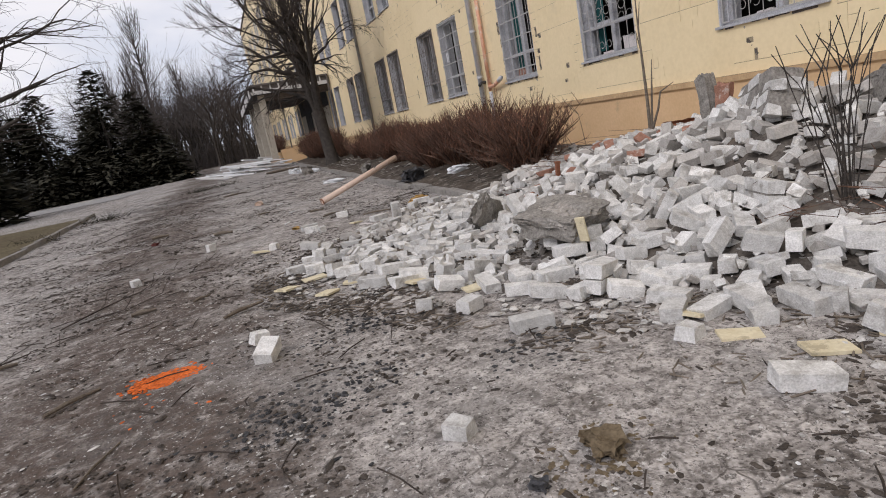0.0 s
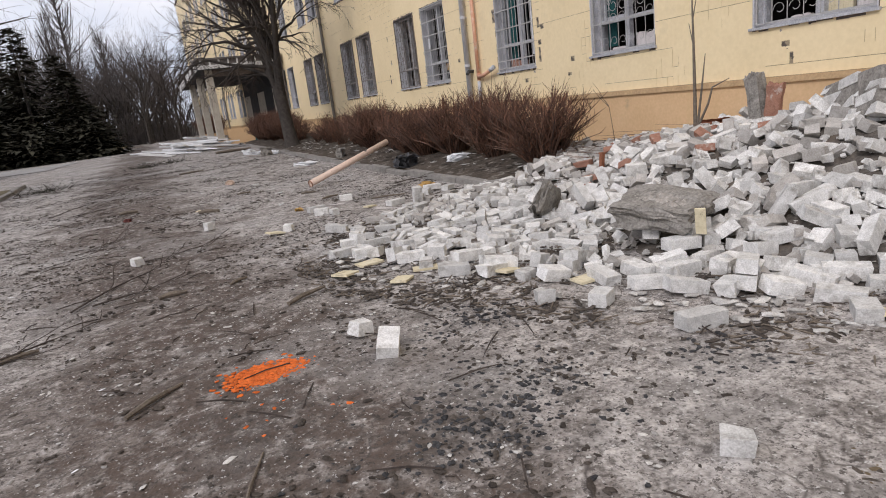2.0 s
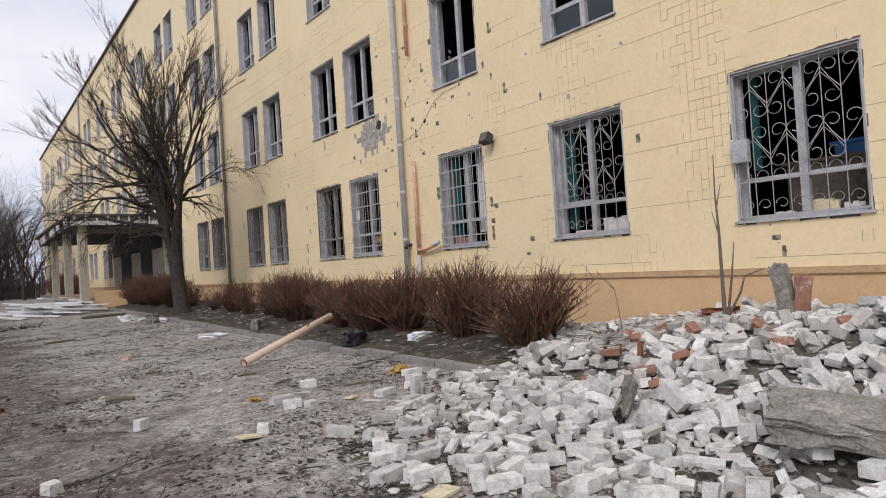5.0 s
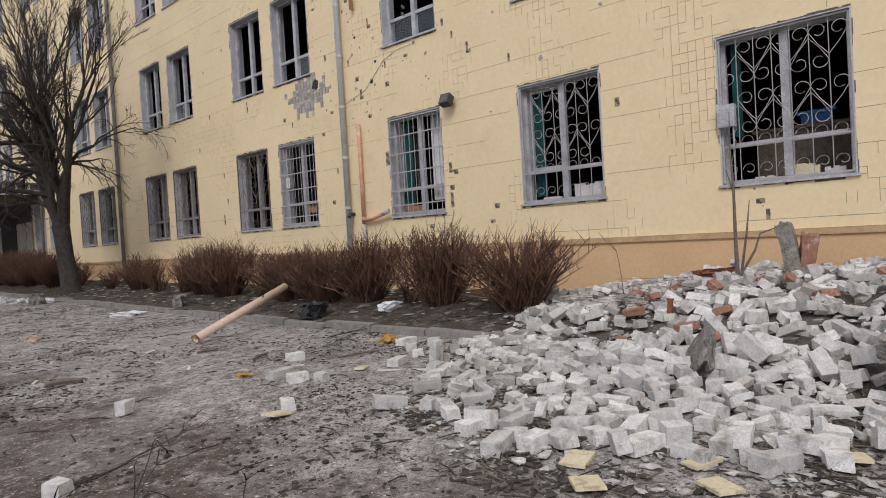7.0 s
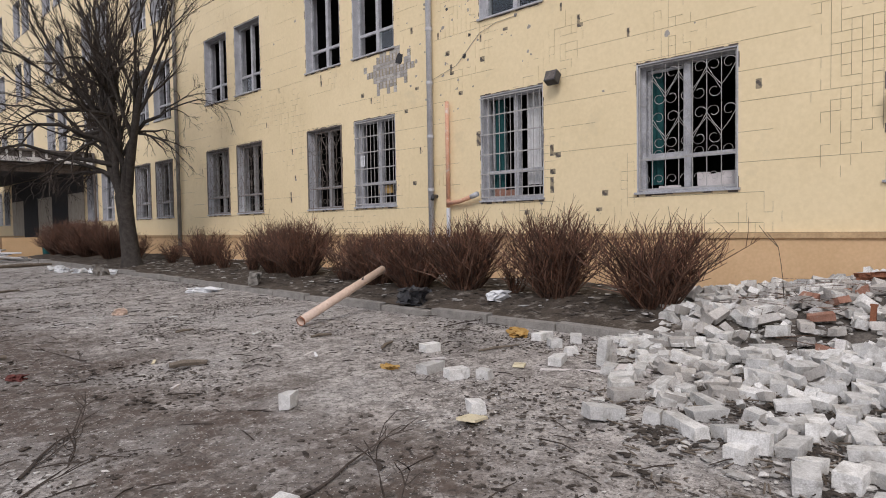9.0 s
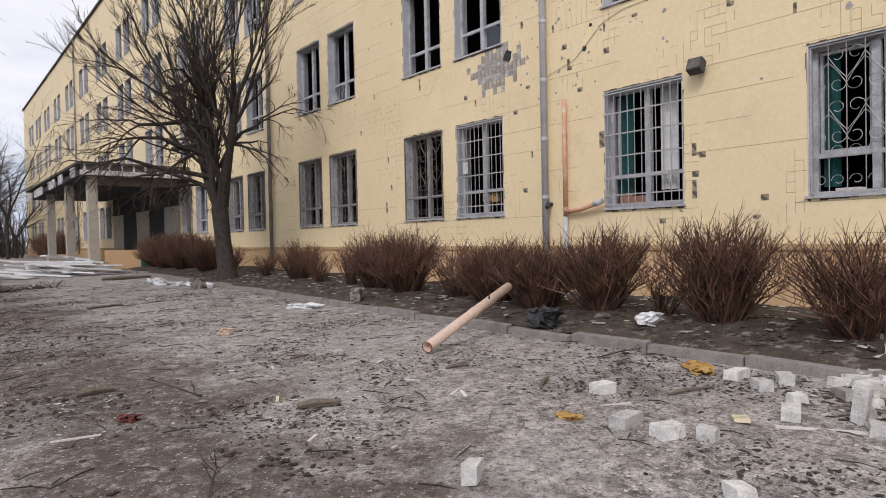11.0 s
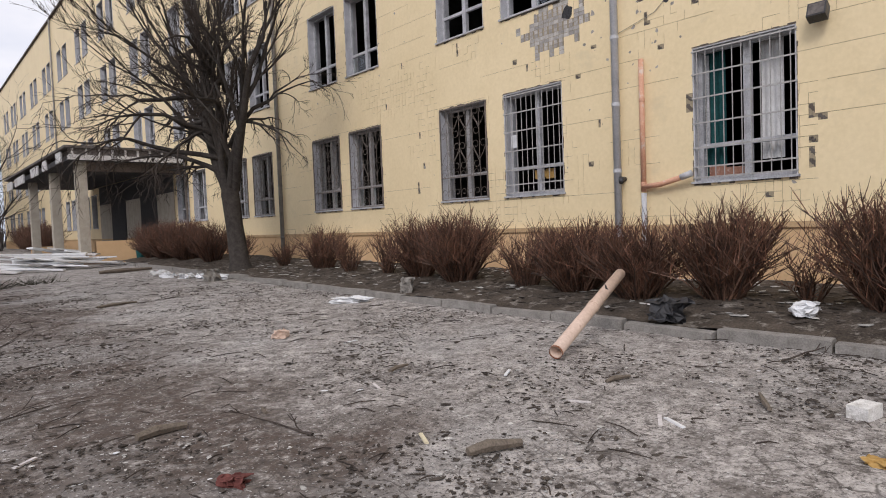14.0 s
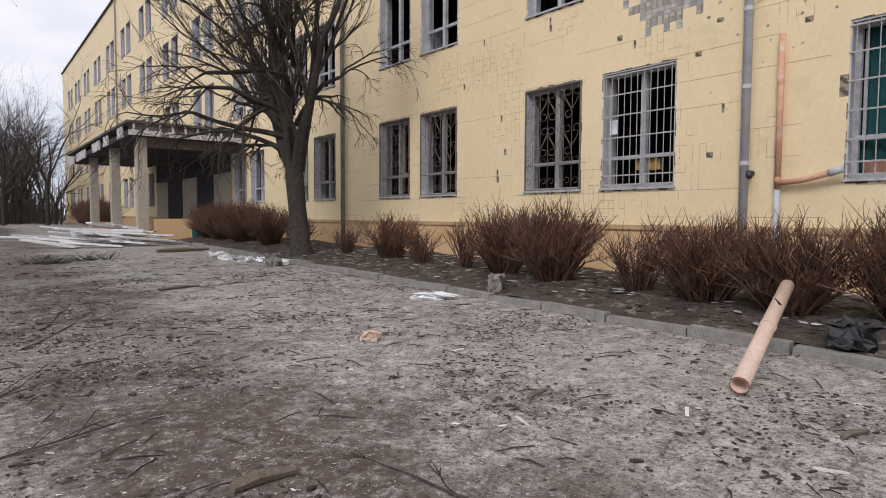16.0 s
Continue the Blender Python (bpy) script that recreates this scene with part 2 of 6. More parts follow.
M = {
    "yard": ground_material(),
    "soil": material("dark_soil", (0.03, 0.024, 0.019), (0.115, 0.093, 0.074), 0.95, 3, 40, 1.0, spots=(0.27, 0.245, 0.215), spot_lo=0.54, spot_hi=0.66, spot_scale=5),
    "grass": material("dead_grass", (0.07, 0.055, 0.03), (0.17, 0.14, 0.085), 0.95, 4, 60, 1.0),
    "wall": material("yellow_painted_tiles", (0.74, 0.60, 0.36), (0.86, 0.71, 0.455), 0.62, 0.8, 18, 0.08, spots=(0.68, 0.565, 0.36), spot_lo=0.6, spot_hi=0.75, spot_scale=0.9, lo=0.3, hi=0.7),
    "joint": material("tile_joint", (0.24, 0.20, 0.14), (0.40, 0.335, 0.235), 0.9, 3, 40, 0.3),
    "plinth": material("tan_plinth", (0.60, 0.40, 0.22), (0.70, 0.48, 0.28), 0.75, 1.0, 25, 0.15, spots=(0.45, 0.33, 0.21), spot_lo=0.6, spot_hi=0.75),
    "ledge": material("ledge", (0.40, 0.27, 0.15), (0.60, 0.42, 0.24), 0.8, 3, 30, 0.2),
    "reveal": material("grey_white_reveal", (0.36, 0.362, 0.385), (0.62, 0.62, 0.64), 0.8, 3, 50, 0.25),
    "frame": material("worn_white_frame", (0.26, 0.262, 0.275), (0.58, 0.585, 0.61), 0.55, 6, 60, 0.2),
    "frame_grey": material("weathered_frame", (0.22, 0.21, 0.205), (0.42, 0.41, 0.41), 0.7, 7, 60, 0.25),
    "grille": material("grey_white_grille", (0.28, 0.27, 0.26), (0.50, 0.49, 0.47), 0.5, 15, 90, 0.1),
    "grille_dark": material("rusty_dark_grille", (0.10, 0.085, 0.075), (0.24, 0.20, 0.17), 0.7, 15, 90, 0.1),
    # near-black that stands in for the darkness of unlit rooms
    "dark": material("room_shade", (0.022, 0.021, 0.021), (0.05, 0.047, 0.044), 0.9, 1, 10, 0),
    "teal": material("teal_curtain", (0.012, 0.05, 0.053), (0.022, 0.10, 0.10), 0.9, 6, 60, 0.3),
    "white_cloth": material("white_cloth", (0.55, 0.55, 0.55), (0.75, 0.75, 0.75), 0.9, 6, 60, 0.3),
    "pipe": material("zinc_pipe", (0.40, 0.41, 0.43), (0.58, 0.58, 0.60), 0.5, 4, 40, 0.1, 0.0),
    "pink": material("salmon_pipe", (0.55, 0.28, 0.18), (0.68, 0.39, 0.26), 0.6, 5, 40, 0.15, spots=(0.62, 0.50, 0.42), spot_scale=5),
    "pale_pipe": material("pale_pink_pipe", (0.56, 0.41, 0.32), (0.72, 0.56, 0.46), 0.6, 6, 40, 0.2, spots=(0.38, 0.22, 0.15), spot_lo=0.6, spot_hi=0.7, spot_scale=6),
    "rust": material("rust", (0.16, 0.06, 0.035), (0.30, 0.13, 0.075), 0.9, 12, 80, 0.4),
    "brick": material("white_silicate_brick", (0.44, 0.43, 0.41), (0.80, 0.79, 0.77), 0.92, 14, 120, 0.6, rand=0.2, spots=(0.27, 0.25, 0.222), spot_lo=0.53, spot_hi=0.70, spot_scale=6),
    "brick_stuff": material("white_silicate_rubble", (0.42, 0.405, 0.38), (0.78, 0.77, 0.745), 0.92, 14, 120, 0.6, island=0.24, spots=(0.25, 0.23, 0.20), spot_lo=0.52, spot_hi=0.70, spot_scale=5),
    "red_brick": material("red_brick", (0.24, 0.115, 0.08), (0.40, 0.225, 0.165), 0.92, 14, 100, 0.5, spots=(0.45, 0.36, 0.31), spot_scale=8),
    "old_brick": material("grey_old_brick", (0.25, 0.23, 0.205), (0.42, 0.39, 0.355), 0.92, 14, 100, 0.5, island=0.2, rand=0.0),
    "patch_brick": material("grey_white_brickwork", (0.30, 0.28, 0.255), (0.52, 0.495, 0.465), 0.9, 12, 90, 0.4, island=0.25),
    "concrete": material("rough_concrete", (0.13, 0.12, 0.106), (0.36, 0.338, 0.308), 0.95, 11, 55, 1.0),
    "kerb": material("kerb_concrete", (0.17, 0.16, 0.147), (0.34, 0.322, 0.298), 0.92, 6, 70, 0.5, spots=(0.16, 0.14, 0.12), spot_lo=0.6, spot_hi=0.75, spot_scale=4),
    # brown mortar dust, darkened further to carry the shade between the heaped bricks
    "mortar": material("dark_mortar_dust", (0.05, 0.042, 0.036), (0.18, 0.16, 0.14), 0.95, 5, 45, 1.0, spots=(0.13, 0.105, 0.085), spot_scale=1.6),
    "crumbs": material("pale_crumbs", (0.30, 0.285, 0.26), (0.58, 0.565, 0.54), 0.95, 20, 120, 0.2, island=0.35),
    "clod": material("dark_clods", (0.035, 0.029, 0.025), (0.10, 0.084, 0.071), 0.95, 20, 120, 0.4, island=0.35),
    # near-black of the charred crumbs, also the painted shade of the porch
    "burnt_shade": material("burnt_shade_black", (0.02, 0.02, 0.021), (0.075, 0.075, 0.078), 0.9, 20, 120, 0.4, island=0.3),
    "orange": material("orange_brick_dust", (0.50, 0.10, 0.02), (0.70, 0.17, 0.04), 0.95, 20, 90, 0.5, island=0.25),
    "ochre": material("ochre_soil", (0.09, 0.067, 0.042), (0.20, 0.155, 0.10), 0.95, 10, 70, 0.8),
    "wood": material("splintered_wood", (0.10, 0.08, 0.062), (0.22, 0.185, 0.15), 0.85, 14, 90, 0.4),
    "bark": material("grey_bark", (0.03, 0.026, 0.023), (0.085, 0.074, 0.066), 0.95, 9, 60, 0.9),
    "twig": material("dark_twigs", (0.03, 0.024, 0.021), (0.085, 0.068, 0.058), 0.9, 6, 40, 0),
    "far_twig": material("grey_twigs", (0.055, 0.048, 0.046), (0.125, 0.11, 0.105), 0.9, 1, 10, 0),
    "shrub": material("red_brown_stems", (0.025, 0.0135, 0.0095), (0.15, 0.082, 0.053), 0.7, 3, 30, 0, island=0.6),
    "shrub_fine": material("red_fine_stems", (0.045, 0.019, 0.012), (0.18, 0.082, 0.048), 0.7, 3, 30, 0, island=0.6),
    "needles": material("dark_needles", (0.018, 0.019, 0.013), (0.06, 0.055, 0.038), 0.85, 0.7, 6, 0, island=0.4),
    "yellow_board": material("cream_board", (0.58, 0.50, 0.33), (0.74, 0.67, 0.49), 0.85, 8, 60, 0.2, spots=(0.45, 0.39, 0.27), spot_scale=9),
    "foam": material("pale_foam", (0.50, 0.46, 0.45), (0.70, 0.66, 0.645), 0.85, 6, 60, 0.2),
    "plastic": material("white_plastic", (0.68, 0.69, 0.70), (0.82, 0.83, 0.84), 0.4, 6, 60, 0.2),
    "cloth_yellow": material("ochre_cloth", (0.36, 0.21, 0.06), (0.52, 0.34, 0.13), 0.9, 10, 60, 0.4),
    "red": material("dark_red_rag", (0.09, 0.03, 0.027), (0.18, 0.065, 0.055), 0.85, 12, 60, 0.4),
    "blue": material("blue_plastic", (0.02, 0.12, 0.40), (0.03, 0.20, 0.58), 0.5, 4, 30, 0),
    "black": material("black_plastic", (0.02, 0.02, 0.022), (0.06, 0.06, 0.065), 0.5, 8, 50, 0.2),
    "soffit": material("stained_soffit", (0.07, 0.055, 0.048), (0.20, 0.165, 0.14), 0.9, 2, 20, 0.3),
    "fascia": material("pale_fascia", (0.48, 0.47, 0.46), (0.68, 0.67, 0.66), 0.8, 2, 20, 0.2, spots=(0.16, 0.11, 0.09), spot_lo=0.58, spot_hi=0.68, spot_scale=1.5),
    "white_brick": material("column_brick", (0.34, 0.30, 0.25), (0.50, 0.46, 0.385), 0.85, 3, 30, 0.2),
    "roof": material("roof_edge", (0.08, 0.07, 0.065), (0.18, 0.16, 0.15), 0.8, 3, 20, 0.2),
    "path": material("pale_path", (0.22, 0.213, 0.205), (0.36, 0.352, 0.34), 0.9, 1.5, 30, 0.4),
}
glass = bpy.data.materials.new("dusty_glass")
glass.use_nodes = True
gp = glass.node_tree.nodes["Principled BSDF"]
gp.inputs["Base Color"].default_value = (0.9, 0.95, 0.96, 1)
gp.inputs["Roughness"].default_value, gp.inputs["Transmission Weight"].default_value = 0.08, 1.0
M["glass"] = glass


# ---- mesh tools ----
class Shape:
    """Gathers boxes, tubes and lumps into one mesh."""

    def __init__(self):
        self.v, self.f = [], []

    def box(self, x0, y0, z0, x1, y1, z1, m=None):
        k = len(self.v)
        pts = [(x0, y0, z0), (x1, y0, z0), (x1, y1, z0), (x0, y1, z0), (x0, y0, z1), (x1, y0, z1), (x1, y1, z1), (x0, y1, z1)]
        self.v += [tuple(m @ Vector(p)) for p in pts] if m else pts
        self.f += [tuple(k + i for i in q) for q in ((3, 2, 1, 0), (4, 5, 6, 7), (0, 1, 5, 4), (1, 2, 6, 5), (2, 3, 7, 6), (3, 0, 4, 7))]
        return self

    def block(self, sx, sy, sz, c, m, rng, chip=0.12):
        """A chamfered, slightly broken brick about its own centre, under the pose m."""
        k = len(self.v)
        hx, hy, hz = sx / 2, sy / 2, sz / 2
        for ix in (-1, 1):
            for iy in (-1, 1):
                for iz in (-1, 1):
                    w = 1 - (chip * rng.random() * 1.2 if rng.random() < 0.35 else 0)
                    px, py, pz = ix * hx * w, iy * hy * w, iz * hz * w
                    for d in ((c * ix, 0, 0), (0, c * iy, 0), (0, 0, c * iz)):
                        self.v.append(tuple(m @ Vector((px - d[0], py - d[1], pz - d[2]))))
        idx = lambda ix, iy, iz, a: k + ((ix * 4 + iy * 2 + iz) * 3 + a)
        # large faces lie on the corners that were not pulled along their axis
        for a in range(3):
            o = [b for b in range(3) if b != a]
            for s in (0, 1):
                ring = []
                for p, q in ((0, 0), (0, 1), (1, 1), (1, 0)):
                    cc = [0, 0, 0]
                    cc[a], cc[o[0]], cc[o[1]] = s, p, q
                    first, second = (o[0], o[1]) if (p + q) % 2 == 0 else (o[1], o[0])
                    ring += [idx(*cc, first), idx(*cc, second)]
                self.f.append(tuple(ring))
        for a in range(3):
            o = [b for b in range(3) if b != a]
            for p in (0, 1):
                for q in (0, 1):
                    ends = []
                    for s in (0, 1):
                        cc = [0, 0, 0]
                        cc[a], cc[o[0]], cc[o[1]] = s, p, q
                        ends.append((idx(*cc, o[0]), idx(*cc, o[1])))
                    self.f.append((ends[0][0], ends[0][1], ends[1][1], ends[1][0]))
        for ix in (0, 1):
            for iy in (0, 1):
                for iz in (0, 1):
                    self.f.append(tuple(idx(ix, iy, iz, a) for a in range(3)))
        return self

    def tube(self, pts, radii, sides=5, cap=True):
        k = len(self.v)
        pts = [Vector(p) for p in pts]
        if isinstance(radii, (int, float)):
            radii = [radii] * len(pts)
        for i, p in enumerate(pts):
            d = (pts[min(i + 1, len(pts) - 1)] - pts[max(i - 1, 0)])
            d = d.normalized() if d.length > 1e-9 else Vector((0, 0, 1))
            u = d.cross(Vector((0.31, 0.17, 0.93)))
            u = u.normalized() if u.length > 1e-3 else Vector((1, 0, 0))
            w = d.cross(u)
            for s in range(sides):
                a = 2 * math.pi * s / sides
                self.v.append(tuple(p + (u * math.cos(a) + w * math.sin(a)) * radii[i]))
        for i in range(len(pts) - 1):
            for s in range(sides):
                a, b = k + i * sides + s, k + i * sides + (s + 1) % sides
                self.f.append((a, b, b + sides, a + sides))
        if cap:
            self.f.append(tuple(k + s for s in reversed(range(sides))))
            self.f.append(tuple(k + (len(pts) - 1) * sides + s for s in range(sides)))
        return self

    def lump(self, c, r, rng, flat=0.6, stretch=1.0, turn=0.0):
        """A small uneven eight-sided stone."""
        k = len(self.v)
        ca, sa = math.cos(turn), math.sin(turn)
        for ring, (h, w) in enumerate(((0.0, 0.8), (0.55, 0.95))):
            for s in range(5):
                a = 2 * math.pi * s / 5 + rng.random() * 0.7 + ring * 0.5
                q = r * w * rng.uniform(0.7, 1.25)
                x, y = math.cos(a) * q * stretch, math.sin(a) * q
                self.v.append((c[0] + x * ca - y * sa, c[1] + x * sa + y * ca, c[2] + h * r * flat))
        self.v.append((c[0] + rng.uniform(-0.2, 0.2) * r, c[1] + rng.uniform(-0.2, 0.2) * r, c[2] + r * flat * rng.uniform(0.8, 1.2)))
        for s in range(5):
            t = (s + 1) % 5
            self.f += [(k + s, k + t, k + 5 + t, k + 5 + s), (k + 5 + s, k + 5 + t, k + 10)]
        return self

    def quad(self, a, b, c, d):
        k = len(self.v)
        self.v += [tuple(a), tuple(b), tuple(c), tuple(d)]
        self.f.append((k, k + 1, k + 2, k + 3))
        return self

    def mesh(self, name, mat, smooth=False):
        me = bpy.data.meshes.new(name)
        me.from_pydata(self.v, [], self.f)
        me.materials.append(M[mat])
        if smooth:
            me.polygons.foreach_set("use_smooth", [True] * len(me.polygons))
        me.update()
        return me


def part(name, shape, mat, parent, label="", smooth=False):
    ob = new(name, shape.mesh(name, mat, smooth))
    ob.parent = parent
    return tagged(ob, label)


def thing(name, label, category, group="", at=None, shape=None, mat=None, kind="", smooth=False):
    ob = new(name, shape.mesh(name, mat, smooth) if shape else None)
    if at is not None:
        ob.matrix_world = at
    return tagged(ob, label, category, group, kind)


def structure(name, shape, mat, label="", smooth=False):
    return tagged(new(name, shape.mesh(name, mat, smooth)), label, "", "", "structure")


# ---- ground ----
WALL = 6.76
EDGE = 3.50


def kerb_x(y):
    return EDGE + 0.012 * max(0.0, y - 12)


def rise(y):
    """The yard climbs a little towards the porch."""
    return 0.010 * max(0.0, min(y, 46.0) - 14.0)


def pile(x, y):
    """Height of the heap of broken masonry: a flat apron of bricks, then a slope up to the plinth."""
    edge = float(np.interp(y, (-2, 0, 1.6, 2.4, 3.2, 4.1, 4.8, 5.4, 6.1, 7.0, 7.8, 8.5, 9.3), (3.2, 3.0, 2.75, 2.4, 2.05, 1.6, 1.2, 0.85, 0.75, 0.95, 1.6, 2.9, 5.0)))
    apron = float(np.interp(y, (0, 2.4, 3.5, 5.3, 6.1, 6.8, 7.6, 8.6), (0.3, 0.35, 0.5, 1.7, 2.2, 2.35, 2.1, 1.0)))
    d = x - edge
    if d < 0:
        return 0.0
    h = 0.06 * min(d, apron) + 0.27 * max(0.0, d - apron)
    top = float(np.interp(y, (2, 5.5, 6.4, 7.2, 8.2, 9.2), (0.66, 0.60, 0.58, 0.42, 0.28, 0.20)))
    h = min(h, top + 0.05 * math.sin(x * 2.1 + y))
    h += 0.27 * math.exp(-((x - 4.55) / 0.85) ** 2 - ((y - 3.9) / 0.9) ** 2)
    h -= 0.10 * math.exp(-((x - 3.5) / 0.35) ** 2 - ((y - 6.9) / 0.5) ** 2)
    return max(0.0, float(h))


def bed(x, y):
    """Height of the planted strip between kerb and wall."""
    d = x - kerb_x(y)
    return 0.07 + 0.17 * min(1, max(0, d / 1.3)) + 0.05 * noise.noise((x * 1.3, y * 1.3, 0)) + rise(y)


g = Shape()
xs = [-400, -120, -40, -14, -9] + [-6 + 0.12 * i for i in range(120)] + [9, 14, 40, 120, 400]
ys = [-300, -60, -15, -6] + [-2 + 0.12 * i for i in range(190)] + [21 + 0.8 * i for i in range(40)] + [58, 75, 100, 160, 300, 800]
for y in ys:
    for x in xs:
        near = -6 < x < 8.3 and -2 <= y < 30
        z = 0.022 * noise.noise((x * 0.7, y * 0.7, 1)) + 0.012 * noise.noise((x * 3.1, y * 3.1, 2)) + 0.008 * noise.noise((x * 8, y * 8, 3)) if near else 0.0
        z += rise(y)
        if x > 3.7 and y > 0:
            z -= 0.03
        g.v.append((x, y, z))
for j in range(len(ys) - 1):
    for i in range(len(xs) - 1):
        a = j * len(xs) + i
        g.f.append((a, a + 1, a + 1 + len(xs), a + len(xs)))
structure("ground", g, "yard", "grey dusty concrete yard with brown soil tracks", True)

s = Shape()
nx, y0, y1, dy = 16, -4.0, 34.0, 0.22
rows_n = int((y1 - y0) / dy)
for j in range(rows_n + 1):
    y = y0 + j * dy
    for i in range(nx + 1):
        x = kerb_x(y) + 0.10 + (WALL + 0.05 - kerb_x(y) - 0.10) * i / nx
        s.v.append((x, y, bed(x, y) + 0.02 * noise.noise((x * 5, y * 5, 4))))
for j in range(rows_n):
    for i in range(nx):
        a = j * (nx + 1) + i
        s.f.append((a, a + 1, a + nx + 2, a + nx + 1))
structure("planting_bed", s, "soil", "dark soil planting bed with leaf litter", True)

s = Shape()
s.quad((-60, -10, 0.05), (-4.45, -10, 0.05), (-4.45, 23.5, 0.15), (-60, 23.5, 0.15))
s.quad((-4.45, -10, -0.1), (-4.45, 23.5, -0.1), (-4.45, 23.5, 0.15), (-4.45, -10, 0.05))
structure("lawn", s, "grass", "dead brown grass lawn beside the yard")
s = Shape().quad((-60, 33, 0.212), (-5.0, 34, 0.222), (-4, 39, 0.272), (-60, 39, 0.272))
structure("path", s, "path", "pale paved path crossing towards the trees")
s = Shape().quad((-120, 47, 0.35), (-2.5, 47, 0.35), (-0.5, 180, 0.35), (-120, 180, 0.35))
structure("forest_floor", s, "grass", "dark leaf litter under the trees")

# ---- the building ----
Z0, ZTOP, STOREY, NY, SY = 1.71, 3.74, 3.49, 91.0, -8.0
SINGLES = [(5.13, 6.69), (8.40, 9.92), (11.67, 13.11)]
PAIRS = [17.20, 22.72, 28.60, 34.25]
COLUMNS = list(SINGLES)
for c in PAIRS:
    COLUMNS += [(c - 1.66, c - 0.24), (c + 0.24, c + 1.66)]
for c in (40.0, 45.7, 51.4, 57.1, 62.8, 68.5, 74.2, 79.9, 85.0):
    COLUMNS += [(c - 1.6, c - 0.24), (c + 0.24, c + 1.6)]
DEEP = 0.38
ROOF = 16.9
s = Shape()
for k in range(4):
    lo = Z0 + STOREY * k
    hi = ZTOP + STOREY * k
    base = 0.0 if k == 0 else ZTOP + STOREY * (k - 1)
    s.box(WALL, SY, base, WALL + DEEP, NY, lo)
    last = SY
    for a, b in COLUMNS:
        s.box(WALL, last, lo, WALL + DEEP, a, hi)
        last = b
    s.box(WALL, last, lo, WALL + DEEP, NY, hi)
s.box(WALL, SY, ZTOP + STOREY * 3, WALL + DEEP, NY, ROOF)
wall_west = structure("wall_west", s, "joint", "yellow painted tile facade scarred by shrapnel")
s = Shape().box(WALL + DEEP + 0.002, NY - 0.4, 0, 19, NY, ROOF).box(WALL + DEEP + 0.002, SY, 0, 19, SY + 0.4, ROOF).box(18.6, SY + 0.41, 0, 19, NY - 0.41, ROOF)
structure("wall_rear", s, "wall", "yellow painted end walls of the building")
# added rooms; their near-black colour keeps the window openings dark
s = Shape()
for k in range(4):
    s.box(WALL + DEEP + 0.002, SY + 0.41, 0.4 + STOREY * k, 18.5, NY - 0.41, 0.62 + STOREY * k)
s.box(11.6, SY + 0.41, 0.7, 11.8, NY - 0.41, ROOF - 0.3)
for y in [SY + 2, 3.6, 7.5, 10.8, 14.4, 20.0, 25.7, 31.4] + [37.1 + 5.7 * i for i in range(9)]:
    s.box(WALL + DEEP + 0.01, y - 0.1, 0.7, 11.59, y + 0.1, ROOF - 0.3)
structure("interior_walls", s, "dark", "wrecked rooms behind the windows, coloured near-black for shade")
s = Shape().box(WALL - 0.14, SY - 0.1, ROOF, 19.1, NY + 0.1, ROOF + 0.10)
structure("roof", s, "roof", "dark sheet-metal roof edge of the building")
s = Shape().box(WALL - 0.05, SY, -0.1, WALL - 0.002, NY, 1.0)
structure("plinth", s, "plinth", "tan painted plinth along the facade")
s = Shape().box(WALL - 0.085, SY, 1.0, WALL - 0.003, NY, 1.075)
structure("trim", s, "ledge", "ledge on top of the plinth")

# paint-covered wall tiles: joints open here and there
TW, TH, TT = 0.112, 0.1425, 0.006
rng = random.Random(4)
gone = set()
HOLES = [(8.15, 3.18), (11.43, 2.50), (11.35, 2.45), (11.49, 1.88), (11.45, 2.02), (12.07, 1.40), (10.48, 1.66), (10.56, 1.39), (13.85, 4.28), (13.82, 4.40), (13.08, 4.44), (13.02, 4.86), (12.46, 5.74), (13.45, 5.64),
         (13.62, 3.84), (13.89, 4.73), (10.05, 4.35), (11.21, 4.94), (11.46, 5.27), (13.19, 2.90), (13.19, 3.05), (15.14, 3.72), (14.96, 5.47), (20.76, 4.09), (19.41, 2.60), (19.6, 1.95), (19.5, 3.3), (14.15, 6.4), (15.3, 6.6), (18.2, 4.9), (13.2, 6.3),
         (11.3, 5.8), (14.2, 5.1), (6.06, 1.32), (6.2, 1.38), (14.75, 2.9), (24.7, 3.1), (20.1, 5.0), (12.5, 4.8), (14.8, 4.1), (16.6, 4.35), (16.3, 4.1), (4.2, 2.2), (15.0, 2.2), (10.9, 4.5)]
for hy, hz in HOLES:
    i, j = int(hy / TW), int((hz - 1.08) / TH)
    gone.add((i, j))
    if rng.random() < 0.2:
        gone.add((i, j + 1))
patch = set()
for i in range(int(14.8 / TW), int(17.0 / TW)):
    for j in range(int(3.1 / TH), int(4.2 / TH)):
        y, z = (i + 0.5) * TW, 1.08 + (j + 0.5) * TH
        if ((y - 15.72) / 0.85) ** 2 + ((z - 4.74) / 0.58) ** 2 + 0.75 * rng.random() < 1.0:
            patch.add((i, j))
gone |= patch


def window_rects():
    for k in range(4):
        for a, b in COLUMNS:
            yield a, b, Z0 + STOREY * k, ZTOP + STOREY * k


RECTS = [r for r in window_rects() if r[0] < 27 and r[2] < 10]


